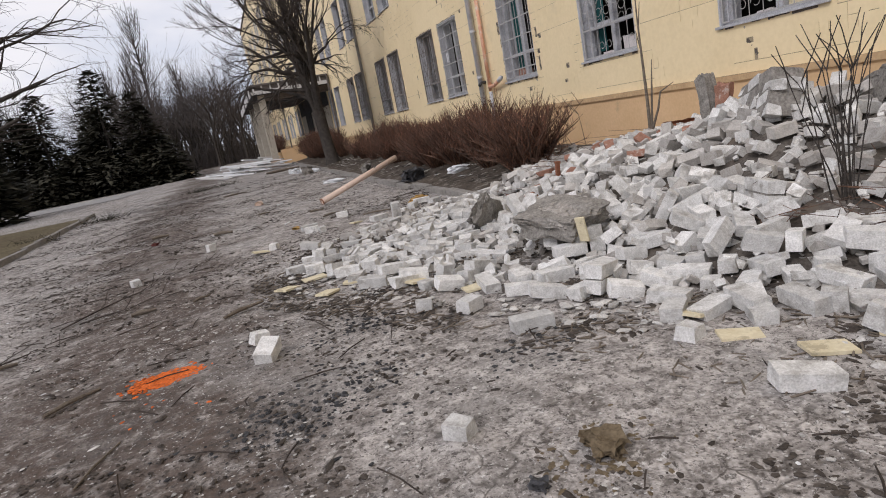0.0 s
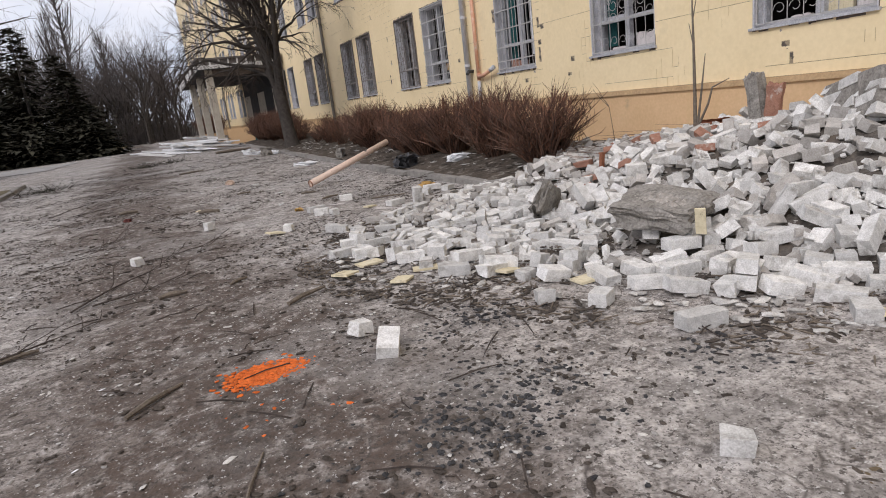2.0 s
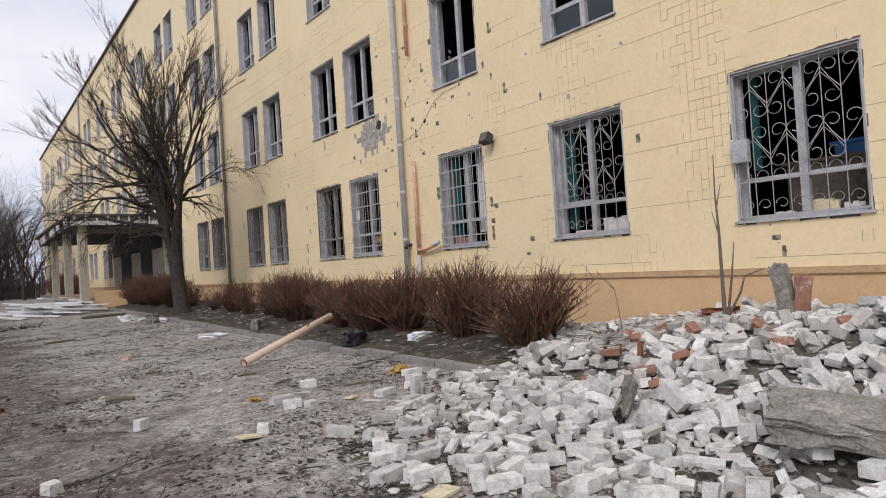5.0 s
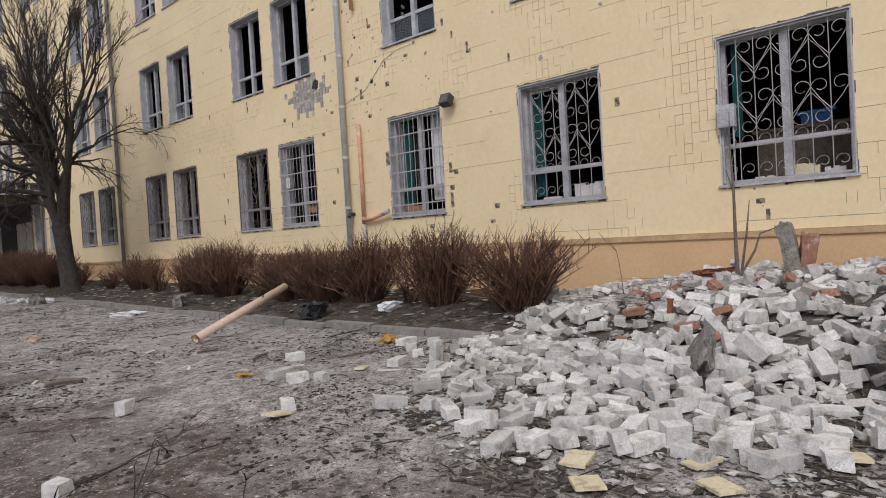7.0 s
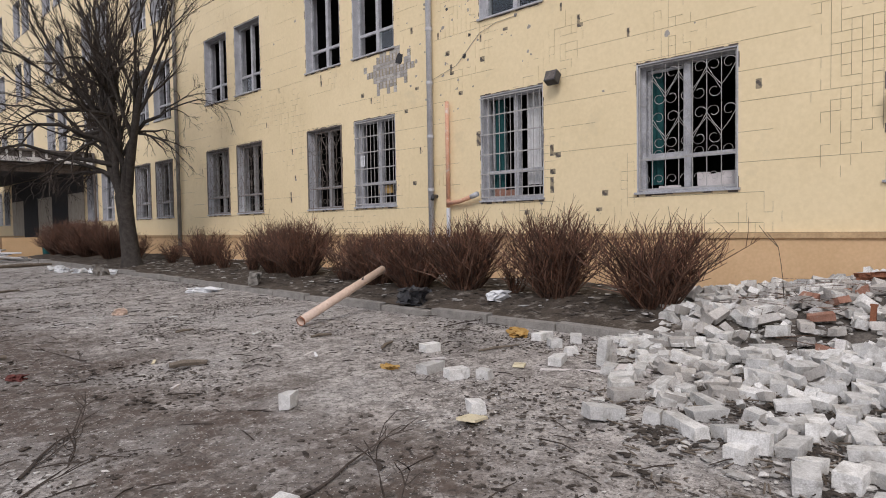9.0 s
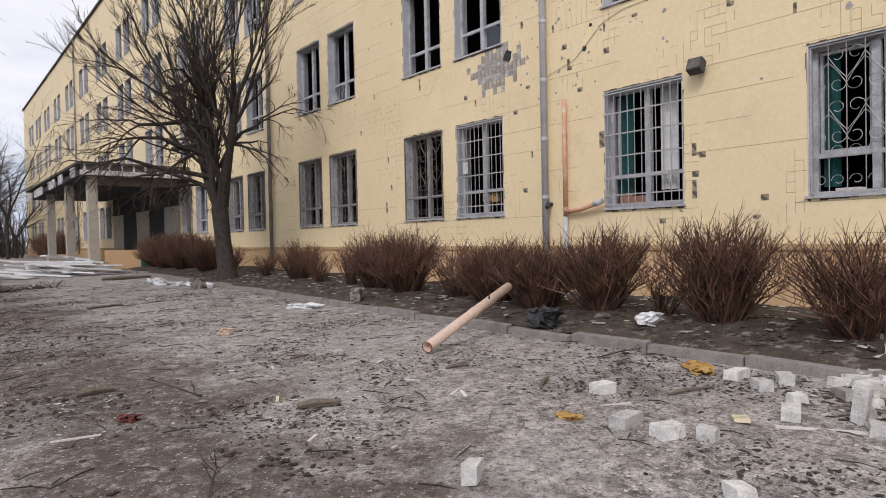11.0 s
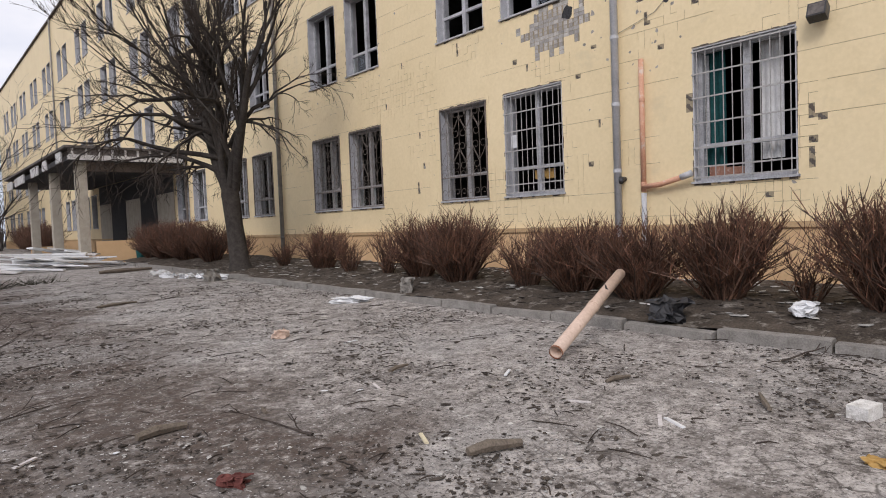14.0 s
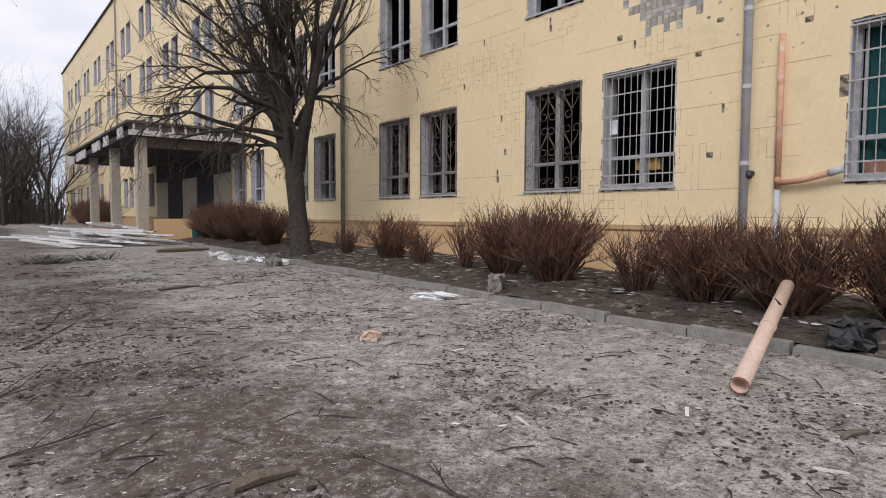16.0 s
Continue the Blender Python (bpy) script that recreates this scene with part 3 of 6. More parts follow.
def tile_span(i, j):
    """The parts of tile (i, j) that windows leave, each as y0, y1, z0, z1."""
    left = [(i * TW, (i + 1) * TW, 1.08 + j * TH, 1.08 + (j + 1) * TH)]
    for ya, yb, za, zb in RECTS:
        rest = []
        for a, b, lo, hi in left:
            if a >= yb or b <= ya or lo >= zb or hi <= za:
                rest.append((a, b, lo, hi))
                continue
            rest += [(a, b, lo, za)] if lo < za else []
            rest += [(a, b, zb, hi)] if hi > zb else []
            rest += [(a, ya, max(lo, za), min(hi, zb))] if a < ya else []
            rest += [(yb, b, max(lo, za), min(hi, zb))] if b > yb else []
        left = rest
    return [r for r in left if r[1] - r[0] > 0.006 and r[3] - r[2] > 0.006]


tile_pieces = []
tiles = Shape()
for i in range(int(3.0 / TW), int(26.6 / TW)):
    for j in range(0, int(7.4 / TH)):
        if (i, j) in gone:
            continue
        spans = tile_span(i, j)
        show = noise.noise((i * 0.09, j * 0.11, 7))
        gv = 0.0055 if show + rng.uniform(-0.3, 0.3) > 0.27 else 0.0
        gh = 0.0062 if (j % 3 == 0 and noise.noise((i * 0.07, j * 0.9, 3)) > 0.0) or show + rng.uniform(-0.3, 0.3) > 0.36 else 0.0
        t = WALL - TT - rng.random() * 0.0012
        for a, b, lo, hi in spans:
            piece = (t, a, lo, WALL - 0.0005, b - gv, hi - gh)
            if len(spans) == 1 and 5.2 < a < 11.6 and 1.0 < lo < 1.45 and len(tile_pieces) < 290:
                tile_pieces.append(piece)
            else:
                tiles.box(*piece)
ob = part("tile_field", tiles, "wall", wall_west, "yellow painted ceramic tiles")
tagged(ob, kind="stuff")
s = Shape()
s.box(WALL - 0.005, SY, 1.08, WALL - 0.0005, 26 * TW, 1.08 + 51 * TH).box(WALL - 0.005, 237 * TW, 1.08, WALL - 0.0005, 26.599, 1.08 + 51 * TH)
for k in range(4):
    lo, hi = Z0 + STOREY * k, ZTOP + STOREY * k
    if k >= 2:
        s.box(WALL - 0.005, SY, ZTOP + STOREY * (k - 1) + 1.12 * (k == 2), WALL - 0.0005, NY, lo)
    else:
        s.box(WALL - 0.005, 26.6, 1.08 if k == 0 else ZTOP, WALL - 0.0005, NY, lo)
    last = SY if k >= 2 else 26.6
    for a, b in COLUMNS:
        if a > last:
            s.box(WALL - 0.005, last, lo, WALL - 0.0005, a, hi)
        last = max(last, b)
    s.box(WALL - 0.005, last, lo, WALL - 0.0005, NY, hi)
s.box(WALL - 0.005, 26.6, ZTOP + STOREY, WALL - 0.0005, NY, ZTOP + STOREY + 1.119)
s.box(WALL - 0.005, SY, ZTOP + STOREY * 3, WALL - 0.0005, NY, ROOF)
part("paint_layer", s, "wall", wall_west)
# bare brickwork and holes where tiles were blown off
bare = Shape()
for i, j in sorted(gone):
    y, z = i * TW, 1.08 + j * TH
    if (i, j) in patch:
        for q in range(2):
            bare.box(WALL - 0.004 - 0.002 * rng.random(), y + 0.004 + 0.03 * (j % 2), z + 0.072 * q + 0.004, WALL - 0.0003, y + TW - 0.004, z + 0.072 * q + 0.068)
part("bare_brickwork", bare, "patch_brick", wall_west, "grey brickwork bared by a shell hit")
scar = Shape()
stubs = Shape()
for i, j in sorted(gone - patch):
    y, z = i * TW, 1.08 + j * TH
    if tile_span(i, j) == [(i * TW, (i + 1) * TW, 1.08 + j * TH, 1.08 + (j + 1) * TH)]:
        cut = rng.uniform(0.3, 0.65)
        if rng.random() < 0.5:
            stubs.box(WALL - TT, y, z, WALL - 0.0005, y + TW, z + TH * cut)
        else:
            stubs.box(WALL - TT, y, z, WALL - 0.0005, y + TW * cut, z + TH)
    for q in range(3):
        scar.lump((0, 0, 0), 0.034, rng)
        for n_ in range(11):
            v = scar.v[-11 + n_]
            scar.v[-11 + n_] = (WALL - 0.001 - abs(v[2]) * 0.25, y + TW * (0.25 + 0.25 * q) + v[0], z + TH * (0.3 + 0.2 * q) + v[1])
part("broken_tile", stubs, "wall", wall_west)
part("mortar_scar", scar, "mortar", wall_west, "grey mortar in the shrapnel scars")
nick = Shape()
for _ in range(150):
    y, z = (rng.gauss(14.0, 1.3), rng.gauss(5.2, 0.9)) if rng.random() < 0.55 else (rng.uniform(4, 26), rng.uniform(1.2, 8))
    if z < 1.15 or y < 3 or any(a - 0.03 < y < b + 0.03 and lo - 0.03 < z < hi + 0.03 for a, b, lo, hi in RECTS):
        continue
    nick.lump((0, 0, 0), 0.012 + 0.03 * rng.random() ** 2, rng, 0.6, 1.3, rng.uniform(0, 3))
    for n_ in range(11):
        v = nick.v[-11 + n_]
        nick.v[-11 + n_] = (WALL - 0.0074 - abs(v[2]) * 0.12, y + v[0], z + v[1])
part("shrapnel_nick", nick, "old_brick", wall_west, "grey shrapnel nicks")
tagged(bpy.data.objects["shrapnel_nick"], kind="stuff")
hole = Shape()
for y, z, r in ((15.37, 4.91, 0.12), (13.5, 4.6, 0.05), (13.95, 5.62, 0.035), (13.36, 4.98, 0.035)):
    k = len(hole.v)
    hole.v += [(WALL - 0.009, y + math.cos(a) * r * rng.uniform(0.7, 1.2), z + math.sin(a) * r * rng.uniform(0.7, 1.2)) for a in [i * math.pi / 6 for i in range(12)]]
    hole.f.append(tuple(range(k, k + 12)))
part("shell_hole", hole, "burnt_shade", wall_west, "dark ragged shell hole")


def spiral(cx, cy, r, a0, a1, steps=9):
    """Points of a tightening scroll."""
    return [(cx + r * (1 - 0.55 * i / steps) * math.cos(a0 + (a1 - a0) * i / steps), cy + r * (1 - 0.55 * i / steps) * math.sin(a0 + (a1 - a0) * i / steps)) for i in range(steps + 1)]


def heart(cx, cy, w, h, flip):
    """A heart of two scrolls in the plane of a grille, as two lines of points."""
    out = []
    for sx in (-1, 1):
        r = w * 0.25
        base = cx + sx * (w * 0.5 - r * 0.9)
        pts = []
        for i in range(11):
            a = math.pi * 1.75 * i / 10
            q = r * (1 - 0.5 * i / 10)
            pts.append((base + sx * q * math.cos(a), cy + flip * (h * 0.5 - r + q * math.sin(a))))
        out.append([(cx, cy - flip * h * 0.42), (cx + sx * w * 0.30, cy - flip * h * 0.08)] + pts)
    return out


def scroll_grille(par, a, b, lo, hi, x, mat):
    g_ = Shape()
    for y in (a, b):
        g_.box(x - 0.012, y - 0.012, lo, x + 0.012, y + 0.012, hi)
    for z in (lo, lo + (hi - lo) * 0.245, hi):
        g_.box(x - 0.010, a, z - 0.010, x + 0.010, b, z + 0.010)
    part("grille_frame", g_, mat, par)
    n_ = max(3, round((b - a) / 0.21))
    step = (b - a) / n_
    for i in range(1, n_):
        part("bar", Shape().tube([(x, a + step * i, lo), (x, a + step * i, hi)], 0.006, 4), mat, par)
    sc = Shape()
    zt = lo + (hi - lo) * 0.245
    zones = [(zt + (hi - zt) * 0.30, 1), (zt + (hi - zt) * 0.76, 1)]
    for zc, fl in zones:
        for i in range(0, n_, 2):
            for f2, sh in ((1, 0), (-1, 1)):
                yc = a + step * (i + 1 + sh)
                if yc + step * 0.95 > b + 0.01:
                    continue
                for line in heart(yc, zc + f2 * (hi - zt) * 0.045, step * 1.9, (hi - zt) * 0.30, f2):
                    sc.tube([(x, p, q) for p, q in line], 0.0055, 3, False)
    for i in range(n_):
        for base_z, fl in ((zt, 1), (lo + (zt - lo) * 0.45, -1)):
            line = spiral(a + step * (i + 0.5), base_z + 0.06 * fl, step * 0.40, 0, 5.5)
            sc.tube([(x, p, q) for p, q in line], 0.005, 3, False)
    part("scrollwork", sc, mat, par)


def bar_grille(par, a, b, lo, hi, x, mat):
    g_ = Shape()
    for q in (0.02, 0.10, 0.245, 0.43, 0.62, 0.80, 0.97):
        z = lo + (hi - lo) * q
        g_.box(x - 0.008, a - 0.02, z - 0.011, x + 0.008, b + 0.02, z + 0.011)
    part("grille_frame", g_, mat, par)
    for i in range(11):
        y = a + (b - a) * (i + 0.5) / 11
        part("bar", Shape().tube([(x, y, lo + 0.01), (x, y, hi - 0.03)], 0.0075, 4), mat, par)


def window(num, a, b, lo, hi, grille, seed, mat):
    r = random.Random(seed)
    w = tagged(new("window_%d" % num), "window with broken panes and worn frame", "", "", "structure")
    fx, t = WALL + 0.17, 0.035
    rv = Shape()
    rv.box(WALL - 0.004, a + 0.001, lo, WALL + DEEP - 0.01, a + 0.02, hi - 0.002).box(WALL - 0.004, b - 0.02, lo, WALL + DEEP - 0.01, b - 0.001, hi - 0.002)
    rv.box(WALL - 0.003, a + 0.021, hi - 0.02, WALL + DEEP - 0.01, b - 0.021, hi - 0.001)
    part("reveal", rv, "reveal", w, "grey-white plastered reveal")
    part("window_sill", Shape().box(WALL - 0.05, a - 0.03, lo - 0.022, WALL + 0.2, b + 0.03, lo + 0.012), "frame", w)
    fr = Shape()
    a1, b1, l1, h1 = a + 0.021, b - 0.021, lo + 0.013, hi - 0.021
    mid = (a1 + b1) / 2 + (r.uniform(-0.02, 0.02))
    tz = l1 + (h1 - l1) * 0.27
    fr.box(fx, a1, l1, fx + 0.07, a1 + 0.055, h1).box(fx, b1 - 0.055, l1, fx + 0.07, b1, h1)
    fr.box(fx + 0.001, a1 + 0.056, l1, fx + 0.069, b1 - 0.056, l1 + 0.06).box(fx + 0.001, a1 + 0.056, h1 - 0.05, fx + 0.069, b1 - 0.056, h1)
    fr.box(fx - 0.012, mid - 0.05, l1 + 0.061, fx + 0.08, mid + 0.05, h1 - 0.051)
    part("window_frame", fr, mat, w)
    part("transom", Shape().box(fx + 0.002, a1 + 0.056, tz - 0.032, fx + 0.066, mid - 0.051, tz + 0.032).box(fx + 0.002, mid + 0.051, tz - 0.032, fx + 0.066, b1 - 0.056, tz + 0.032), mat, w)
    # casement sashes, some swung inwards
    for y_in, y_out, sg in ((a1 + 0.06, mid - 0.055, 1), (b1 - 0.06, mid + 0.055, -1)):
        if r.random() < 0.4:
            c_ = Shape()
            ww = abs(y_out - y_in)
            for p in ((0, 0.04, tz + 0.04, h1 - 0.06), (ww - 0.04, ww, tz + 0.04, h1 - 0.06), (0.041, ww - 0.041, tz + 0.04, tz + 0.08), (0.041, ww - 0.041, h1 - 0.10, h1 - 0.06)):
                c_.box(0, p[0], p[2], 0.04, p[1], p[3])
            ang = r.choice((0, 0, 55, 80, 100)) * sg
            ob_ = part("casement", c_, mat, w)
            ob_.matrix_basis = pose(fx + 0.072, y_in, 0, 0, 0, -ang if sg > 0 else 180 - ang) if sg > 0 else pose(fx + 0.115, y_in, 0, 0, 0, 180 - ang)
    for ya, yb in ((a1 + 0.057, mid - 0.052), (mid + 0.052, b1 - 0.057)):
        if r.random() < 0.4 and num > 4:
            part("pane", Shape().box(fx + 0.03, ya, l1 + 0.062, fx + 0.034, yb, tz - 0.033), "glass", w).visible_shadow = False
    if lo < 8 and a < 30:
        # ragged edge of the tiles over the opening and broken mortar under the sill
        rag = Shape()
        y = a
        while y < b:
            d_ = r.uniform(0.03, 0.16)
            dz_ = r.uniform(0.004, 0.028)
            rag.box(WALL - 0.010, y, hi + 0.001, WALL - 0.0075, min(y + d_, b), hi + dz_)
            if r.random() < 0.6:
                rag.box(WALL - 0.010, y, lo - 0.024 - dz_ * 1.2, WALL - 0.0075, min(y + d_, b), lo - 0.023)
            y += d_
        z = lo
        while z < hi:
            d_ = r.uniform(0.05, 0.22)
            if r.random() < 0.45:
                rag.box(WALL - 0.0102, b + 0.001, z, WALL - 0.0076, b + r.uniform(0.005, 0.022), min(z + d_, hi))
            if r.random() < 0.45:
                rag.box(WALL - 0.0102, a - r.uniform(0.005, 0.022), z, WALL - 0.0076, a - 0.001, min(z + d_, hi))
            z += d_
        part("broken_edge", rag, "soffit", w, "ragged broken tile edge")
    if grille == "scroll":
        scroll_grille(w, a + 0.035, b - 0.035, lo + 0.05, hi - 0.04, WALL + 0.035, "grille")
    elif grille == "dark":
        scroll_grille(w, a + 0.01, b - 0.01, lo + 0.03, hi - 0.02, WALL - 0.02, "grille_dark")
    elif grille == "bars":
        bar_grille(w, a + 0.01, b - 0.01, lo + 0.03, hi, WALL - 0.012, "grille")
    return w


num = 0
for k in range(4):
    for c, (a, b) in enumerate(COLUMNS):
        num += 1
        gr = ""
        if k == 0:
            gr = {0: "scroll", 1: "scroll", 2: "bars", 3: "bars", 4: "dark", 5: "dark", 6: "dark", 7: "dark", 8: "dark"}.get(c, "")
        window(num, a, b, Z0 + STOREY * k, ZTOP + STOREY * k, gr, num, "frame_grey" if k == 0 and 4 <= c <= 7 else "frame")


def curtain(a, b, lo, hi, x, mat, label):
    c_ = Shape()
    n_ = int((b - a) / 0.025)
    for i in range(n_ + 1):
        y = a + (b - a) * i / n_
        dx = 0.03 * math.sin(i * 1.3) + 0.01 * math.sin(i * 0.37)
        c_.v += [(x + dx, y, lo), (x + dx * 0.6, y, hi), (x + dx + 0.004, y, lo), (x + dx * 0.6 + 0.004, y, hi)]
        if i:
            q = 4 * i
            c_.f += [(q - 4, q, q + 1, q - 3), (q - 2, q - 1, q + 3, q + 2)]
    thing("curtain", label, "curtain", "", None, c_, mat, "", True)


curtain(9.62, 9.82, 1.85, 3.7, WALL + 0.33, "teal", "torn teal curtain hanging inside a broken window")
curtain(12.75, 13.05, 1.8, 3.7, WALL + 0.33, "teal", "teal curtain hanging behind window bars")
curtain(11.95, 12.25, 2.0, 3.7, WALL + 0.36, "white_cloth", "pale grey curtain hanging behind window bars")
curtain(6.46, 6.58, 2.4, 3.7, WALL + 0.33, "teal", "teal curtain scrap hanging inside a broken window")


def pipe_run(name, label, runs, r, mat, joints):
    e = thing(name, label, "pipe")
    for pts in runs:
        part("pipe", Shape().tube(pts, r, 12), mat, e, "", True)
    for p, ax in joints:
        p = Vector(p)
        d = Vector(ax) * 0.03
        part("collar", Shape().tube([p - d, p + d], r * 1.14, 12), mat, e)
    for (p, ax) in joints[::2]:
        part("bracket", Shape().box(p[0], p[1] - 0.012, p[2] - 0.012, WALL - 0.002, p[1] + 0.012, p[2] + 0.012), "pipe", e)
    return e


px = WALL - 0.11
pipe_run("drainpipe", "grey zinc drainpipe fixed to the yellow facade", [[(px, 14.37, 0.35), (px, 14.37, ROOF)]], 0.062, "pipe", [((px, 14.37, 0.9 + 1.1 * i), (0, 0, 1)) for i in range(14)])
pipe_run("drainpipe", "yellowish drainpipe fixed to the facade beside the tree", [[(px, 26.3, 0.35), (px, 26.3, ROOF)]], 0.062, "kerb", [((px, 26.3, 1.0 + 1.6 * i), (0, 0, 1)) for i in range(9)])
pipe_run("drainpipe", "grey drainpipe on the far part of the facade", [[(px, 60.0, 0.35), (px, 60.0, ROOF)]], 0.06, "kerb", [((px, 60, 1.0 + 2 * i), (0, 0, 1)) for i in range(7)])
px = WALL - 0.09
e = pipe_run("service_pipe", "salmon painted pipe with a side branch on the facade", [[(px, 13.91, 1.62), (px, 13.91, 3.75)], [(px, 13.91, 1.70), (px - 0.03, 13.6, 1.72), (px - 0.06, 13.25, 1.80)]], 0.042, "pink",
         [((px, 13.91, 1.75), (0, 0, 1)), ((px, 13.91, 3.1), (0, 0, 1))])
part("lower_pipe", Shape().tube([(px, 13.91, 0.3), (px, 13.91, 1.6)], 0.042, 12), "pipe", e, "bare grey lower pipe", True)
part("branch_end", Shape().tube([(px - 0.06, 13.25, 1.80), (px - 0.07, 13.08, 1.85)], 0.05, 12), "pipe", e, "grey branch end", True)
pipe_run("service_pipe", "cut end of a salmon painted pipe high on the facade", [[(px, 13.91, 6.2), (px, 13.91, 9.5)]], 0.042, "pink", [((px, 13.91, 6.9), (0, 0, 1)), ((px, 13.91, 8.4), (0, 0, 1))])
thing("cable", "thin loose cable hanging across the facade", "cable", "", None, Shape().tube([(WALL - 0.03, 14.45, 4.25), (WALL - 0.02, 13.7, 4.45), (WALL - 0.02, 13.1, 4.95), (WALL - 0.02, 12.7, 5.06), (WALL - 0.02, 12.2, 5.08)], 0.005, 4), "kerb")
e = thing("outlet_stub", "black open pipe stub on the drainpipe", "pipe")
part("stub", Shape().tube([(WALL - 0.20, 14.25, 1.80), (WALL - 0.13, 14.3, 1.86), (WALL - 0.002, 14.3, 1.86)], 0.04, 10), "black", e, "", True)

e = thing("wall_lamp", "dark broken floodlight on the facade", "lamp")
part("housing", Shape().box(-0.09, -0.11, -0.10, 0.06, 0.11, 0.10, pose(WALL - 0.17, 11.36, 3.76, 0, 25, 0)), "black", e)
part("lens", Shape().box(-0.096, -0.09, -0.08, -0.091, 0.09, 0.08, pose(WALL - 0.17, 11.36, 3.76, 0, 25, 0)), "roof", e)
part("bracket", Shape().box(WALL - 0.13, 11.34, 3.70, WALL - 0.004, 11.38, 3.74), "black", e)
e = thing("meter_box", "small white box hung on the window grille", "box")
part("case", Shape().box(WALL - 0.11, 6.46, 2.50, WALL - 0.012, 6.68, 2.80), "frame", e)
part("lid", Shape().box(WALL - 0.118, 6.475, 2.515, WALL - 0.1102, 6.665, 2.785), "frame", e)
part("conduit", Shape().tube([(WALL - 0.03, 6.50, 1.75), (WALL - 0.03, 6.50, 2.5)], 0.012, 6), "frame", e)
thing("paper_sheet", "white paper sheet stuck behind window bars", "paper", "", None, Shape().box(WALL + 0.10, 16.72, 2.68, WALL + 0.103, 16.88, 2.93), "plastic")
thing("plastic_crate", "bright blue plastic crate inside a broken window", "crate", "", None, Shape().box(8.2, 5.55, 2.55, 8.55, 5.95, 2.78).box(8.15, 5.5, 2.73, 8.6, 6.0, 2.77), "blue")
thing("cabinet", "dim wooden cabinet under the blue crate", "cabinet", "", None, Shape().box(7.95, 5.1, 0.62, 8.85, 6.5, 2.50).box(7.9, 5.05, 2.501, 8.9, 6.55, 2.55), "wood")
for y, z, wy, hz, mt, lb in ((5.75, 1.72, 0.32, 0.26, "yellow_board", "cream board propped on a window sill"), (6.2, 1.72, 0.22, 0.12, "foam", "white rubble heap on a window sill"), (5.4, 1.72, 0.2, 0.16, "foam", "white rubble heap on a window sill"), (8.75, 1.72, 0.55, 0.34, "foam", "stained pale boards on a window sill"), (9.5, 1.72, 0.3, 0.14, "foam", "white rubble heap on a window sill"), (12.7, 1.72, 0.5, 0.30, "red_brick", "orange brick fill behind the bars"), (16.2, 2.05, 0.4, 0.2, "cloth_yellow", "orange box behind window bars")):
    q = Shape()
    for i in range(6):
        q.block(0.06, wy / 3, hz * rng.uniform(0.5, 1.0), 0.008, pose(WALL + 0.29, y - wy / 2 + wy * (i + 0.5) / 6, z + hz * 0.35, 0, 0, rng.uniform(-8, 8)), rng)
    thing("sill_debris", lb, "debris", "", None, q, mt)

# ---- porch ----
e = thing("entrance_porch", "damaged concrete entrance porch with brick columns", "porch")
CX, CY0, CY1 = 2.5, 34.6, 51.0
# slab takes the near-black so its underside looks shaded
part("canopy", Shape().box(CX, CY0, 4.10, WALL - 0.09, CY1, 4.30), "burnt_shade", e, "canopy slab coloured near-black for its shaded underside")
part("fascia_side", Shape().box(CX - 0.03, CY0 - 0.06, 4.11, WALL - 0.09, CY0 - 0.002, 4.30), "fascia", e, "pale fascia")
part("rim_side", Shape().box(CX, CY0 - 0.03, 4.301, WALL - 0.09, CY0 - 0.002, 4.54), "roof", e, "dark rim")
for i in range(16):
    y = CY0 + i
    if i in (0, 2, 3, 5, 8, 9, 13):
        continue
    part("fascia_panel", Shape().box(CX - 0.06, y + 0.02, 4.13 - 0.012 * i, CX - 0.002, y + 0.96, 4.53 - 0.012 * i, pose(0, 0, 0)), "fascia", e)
part("roof_rim", Shape().box(CX - 0.12, CY0 - 0.12, 4.545, WALL - 0.09, CY1, 4.63), "roof", e)
for i in range(9):
    part("rim_post", Shape().box(CX + 0.1 + i * 0.45, CY0 - 0.06, 4.301, CX + 0.18 + i * 0.45, CY0 - 0.031, 4.54), "fascia", e)
for y in (34.95, 40.0, 45.6):
    q = Shape()
    for j in range(46):
        q.box(CX + 0.30 + 0.004 * (j % 2), y, 0.02 + j * 0.088, CX + 0.66, y + 0.42 - 0.004 * (j % 2), 0.02 + j * 0.088 + 0.082)
    q.box(CX + 0.31, y + 0.008, 0.0, CX + 0.65, y + 0.41, 4.1)
    part("column", q, "white_brick", e, "pale brick column")
part("low_wall", Shape().box(3.35, 35.0, 0, WALL - 0.09, 35.3, 1.05), "plinth", e, "tan low wall")
part("low_wall", Shape().box(3.0, 47.5, 0, 4.6, 47.8, 0.8), "plinth", e, "tan low wall")
part("end_post", Shape().tube([(WALL - 0.14, 34.45, 0.0), (WALL - 0.14, 34.45, 4.6)], 0.05, 8), "roof", e, "dark drain post")
part("step", Shape().box(CX - 0.5, 36.0, 0, CX + 1.2, 49, 0.16), "concrete", e)
part("step", Shape().box(CX + 0.2, 36.2, 0.161, CX + 1.2, 48.8, 0.32), "concrete", e)
# flat near-black panels paint the unlit inside of the doorways
part("doorway", Shape().box(WALL - 0.10, 38.5, 0.33, WALL - 0.052, 40.9, 3.3), "burnt_shade", e, "doorway as a near-black panel, unlit inside painted")
part("doorway", Shape().box(WALL - 0.10, 43.6, 0.33, WALL - 0.052, 46.3, 3.1), "burnt_shade", e, "doorway as a near-black panel, unlit inside painted")
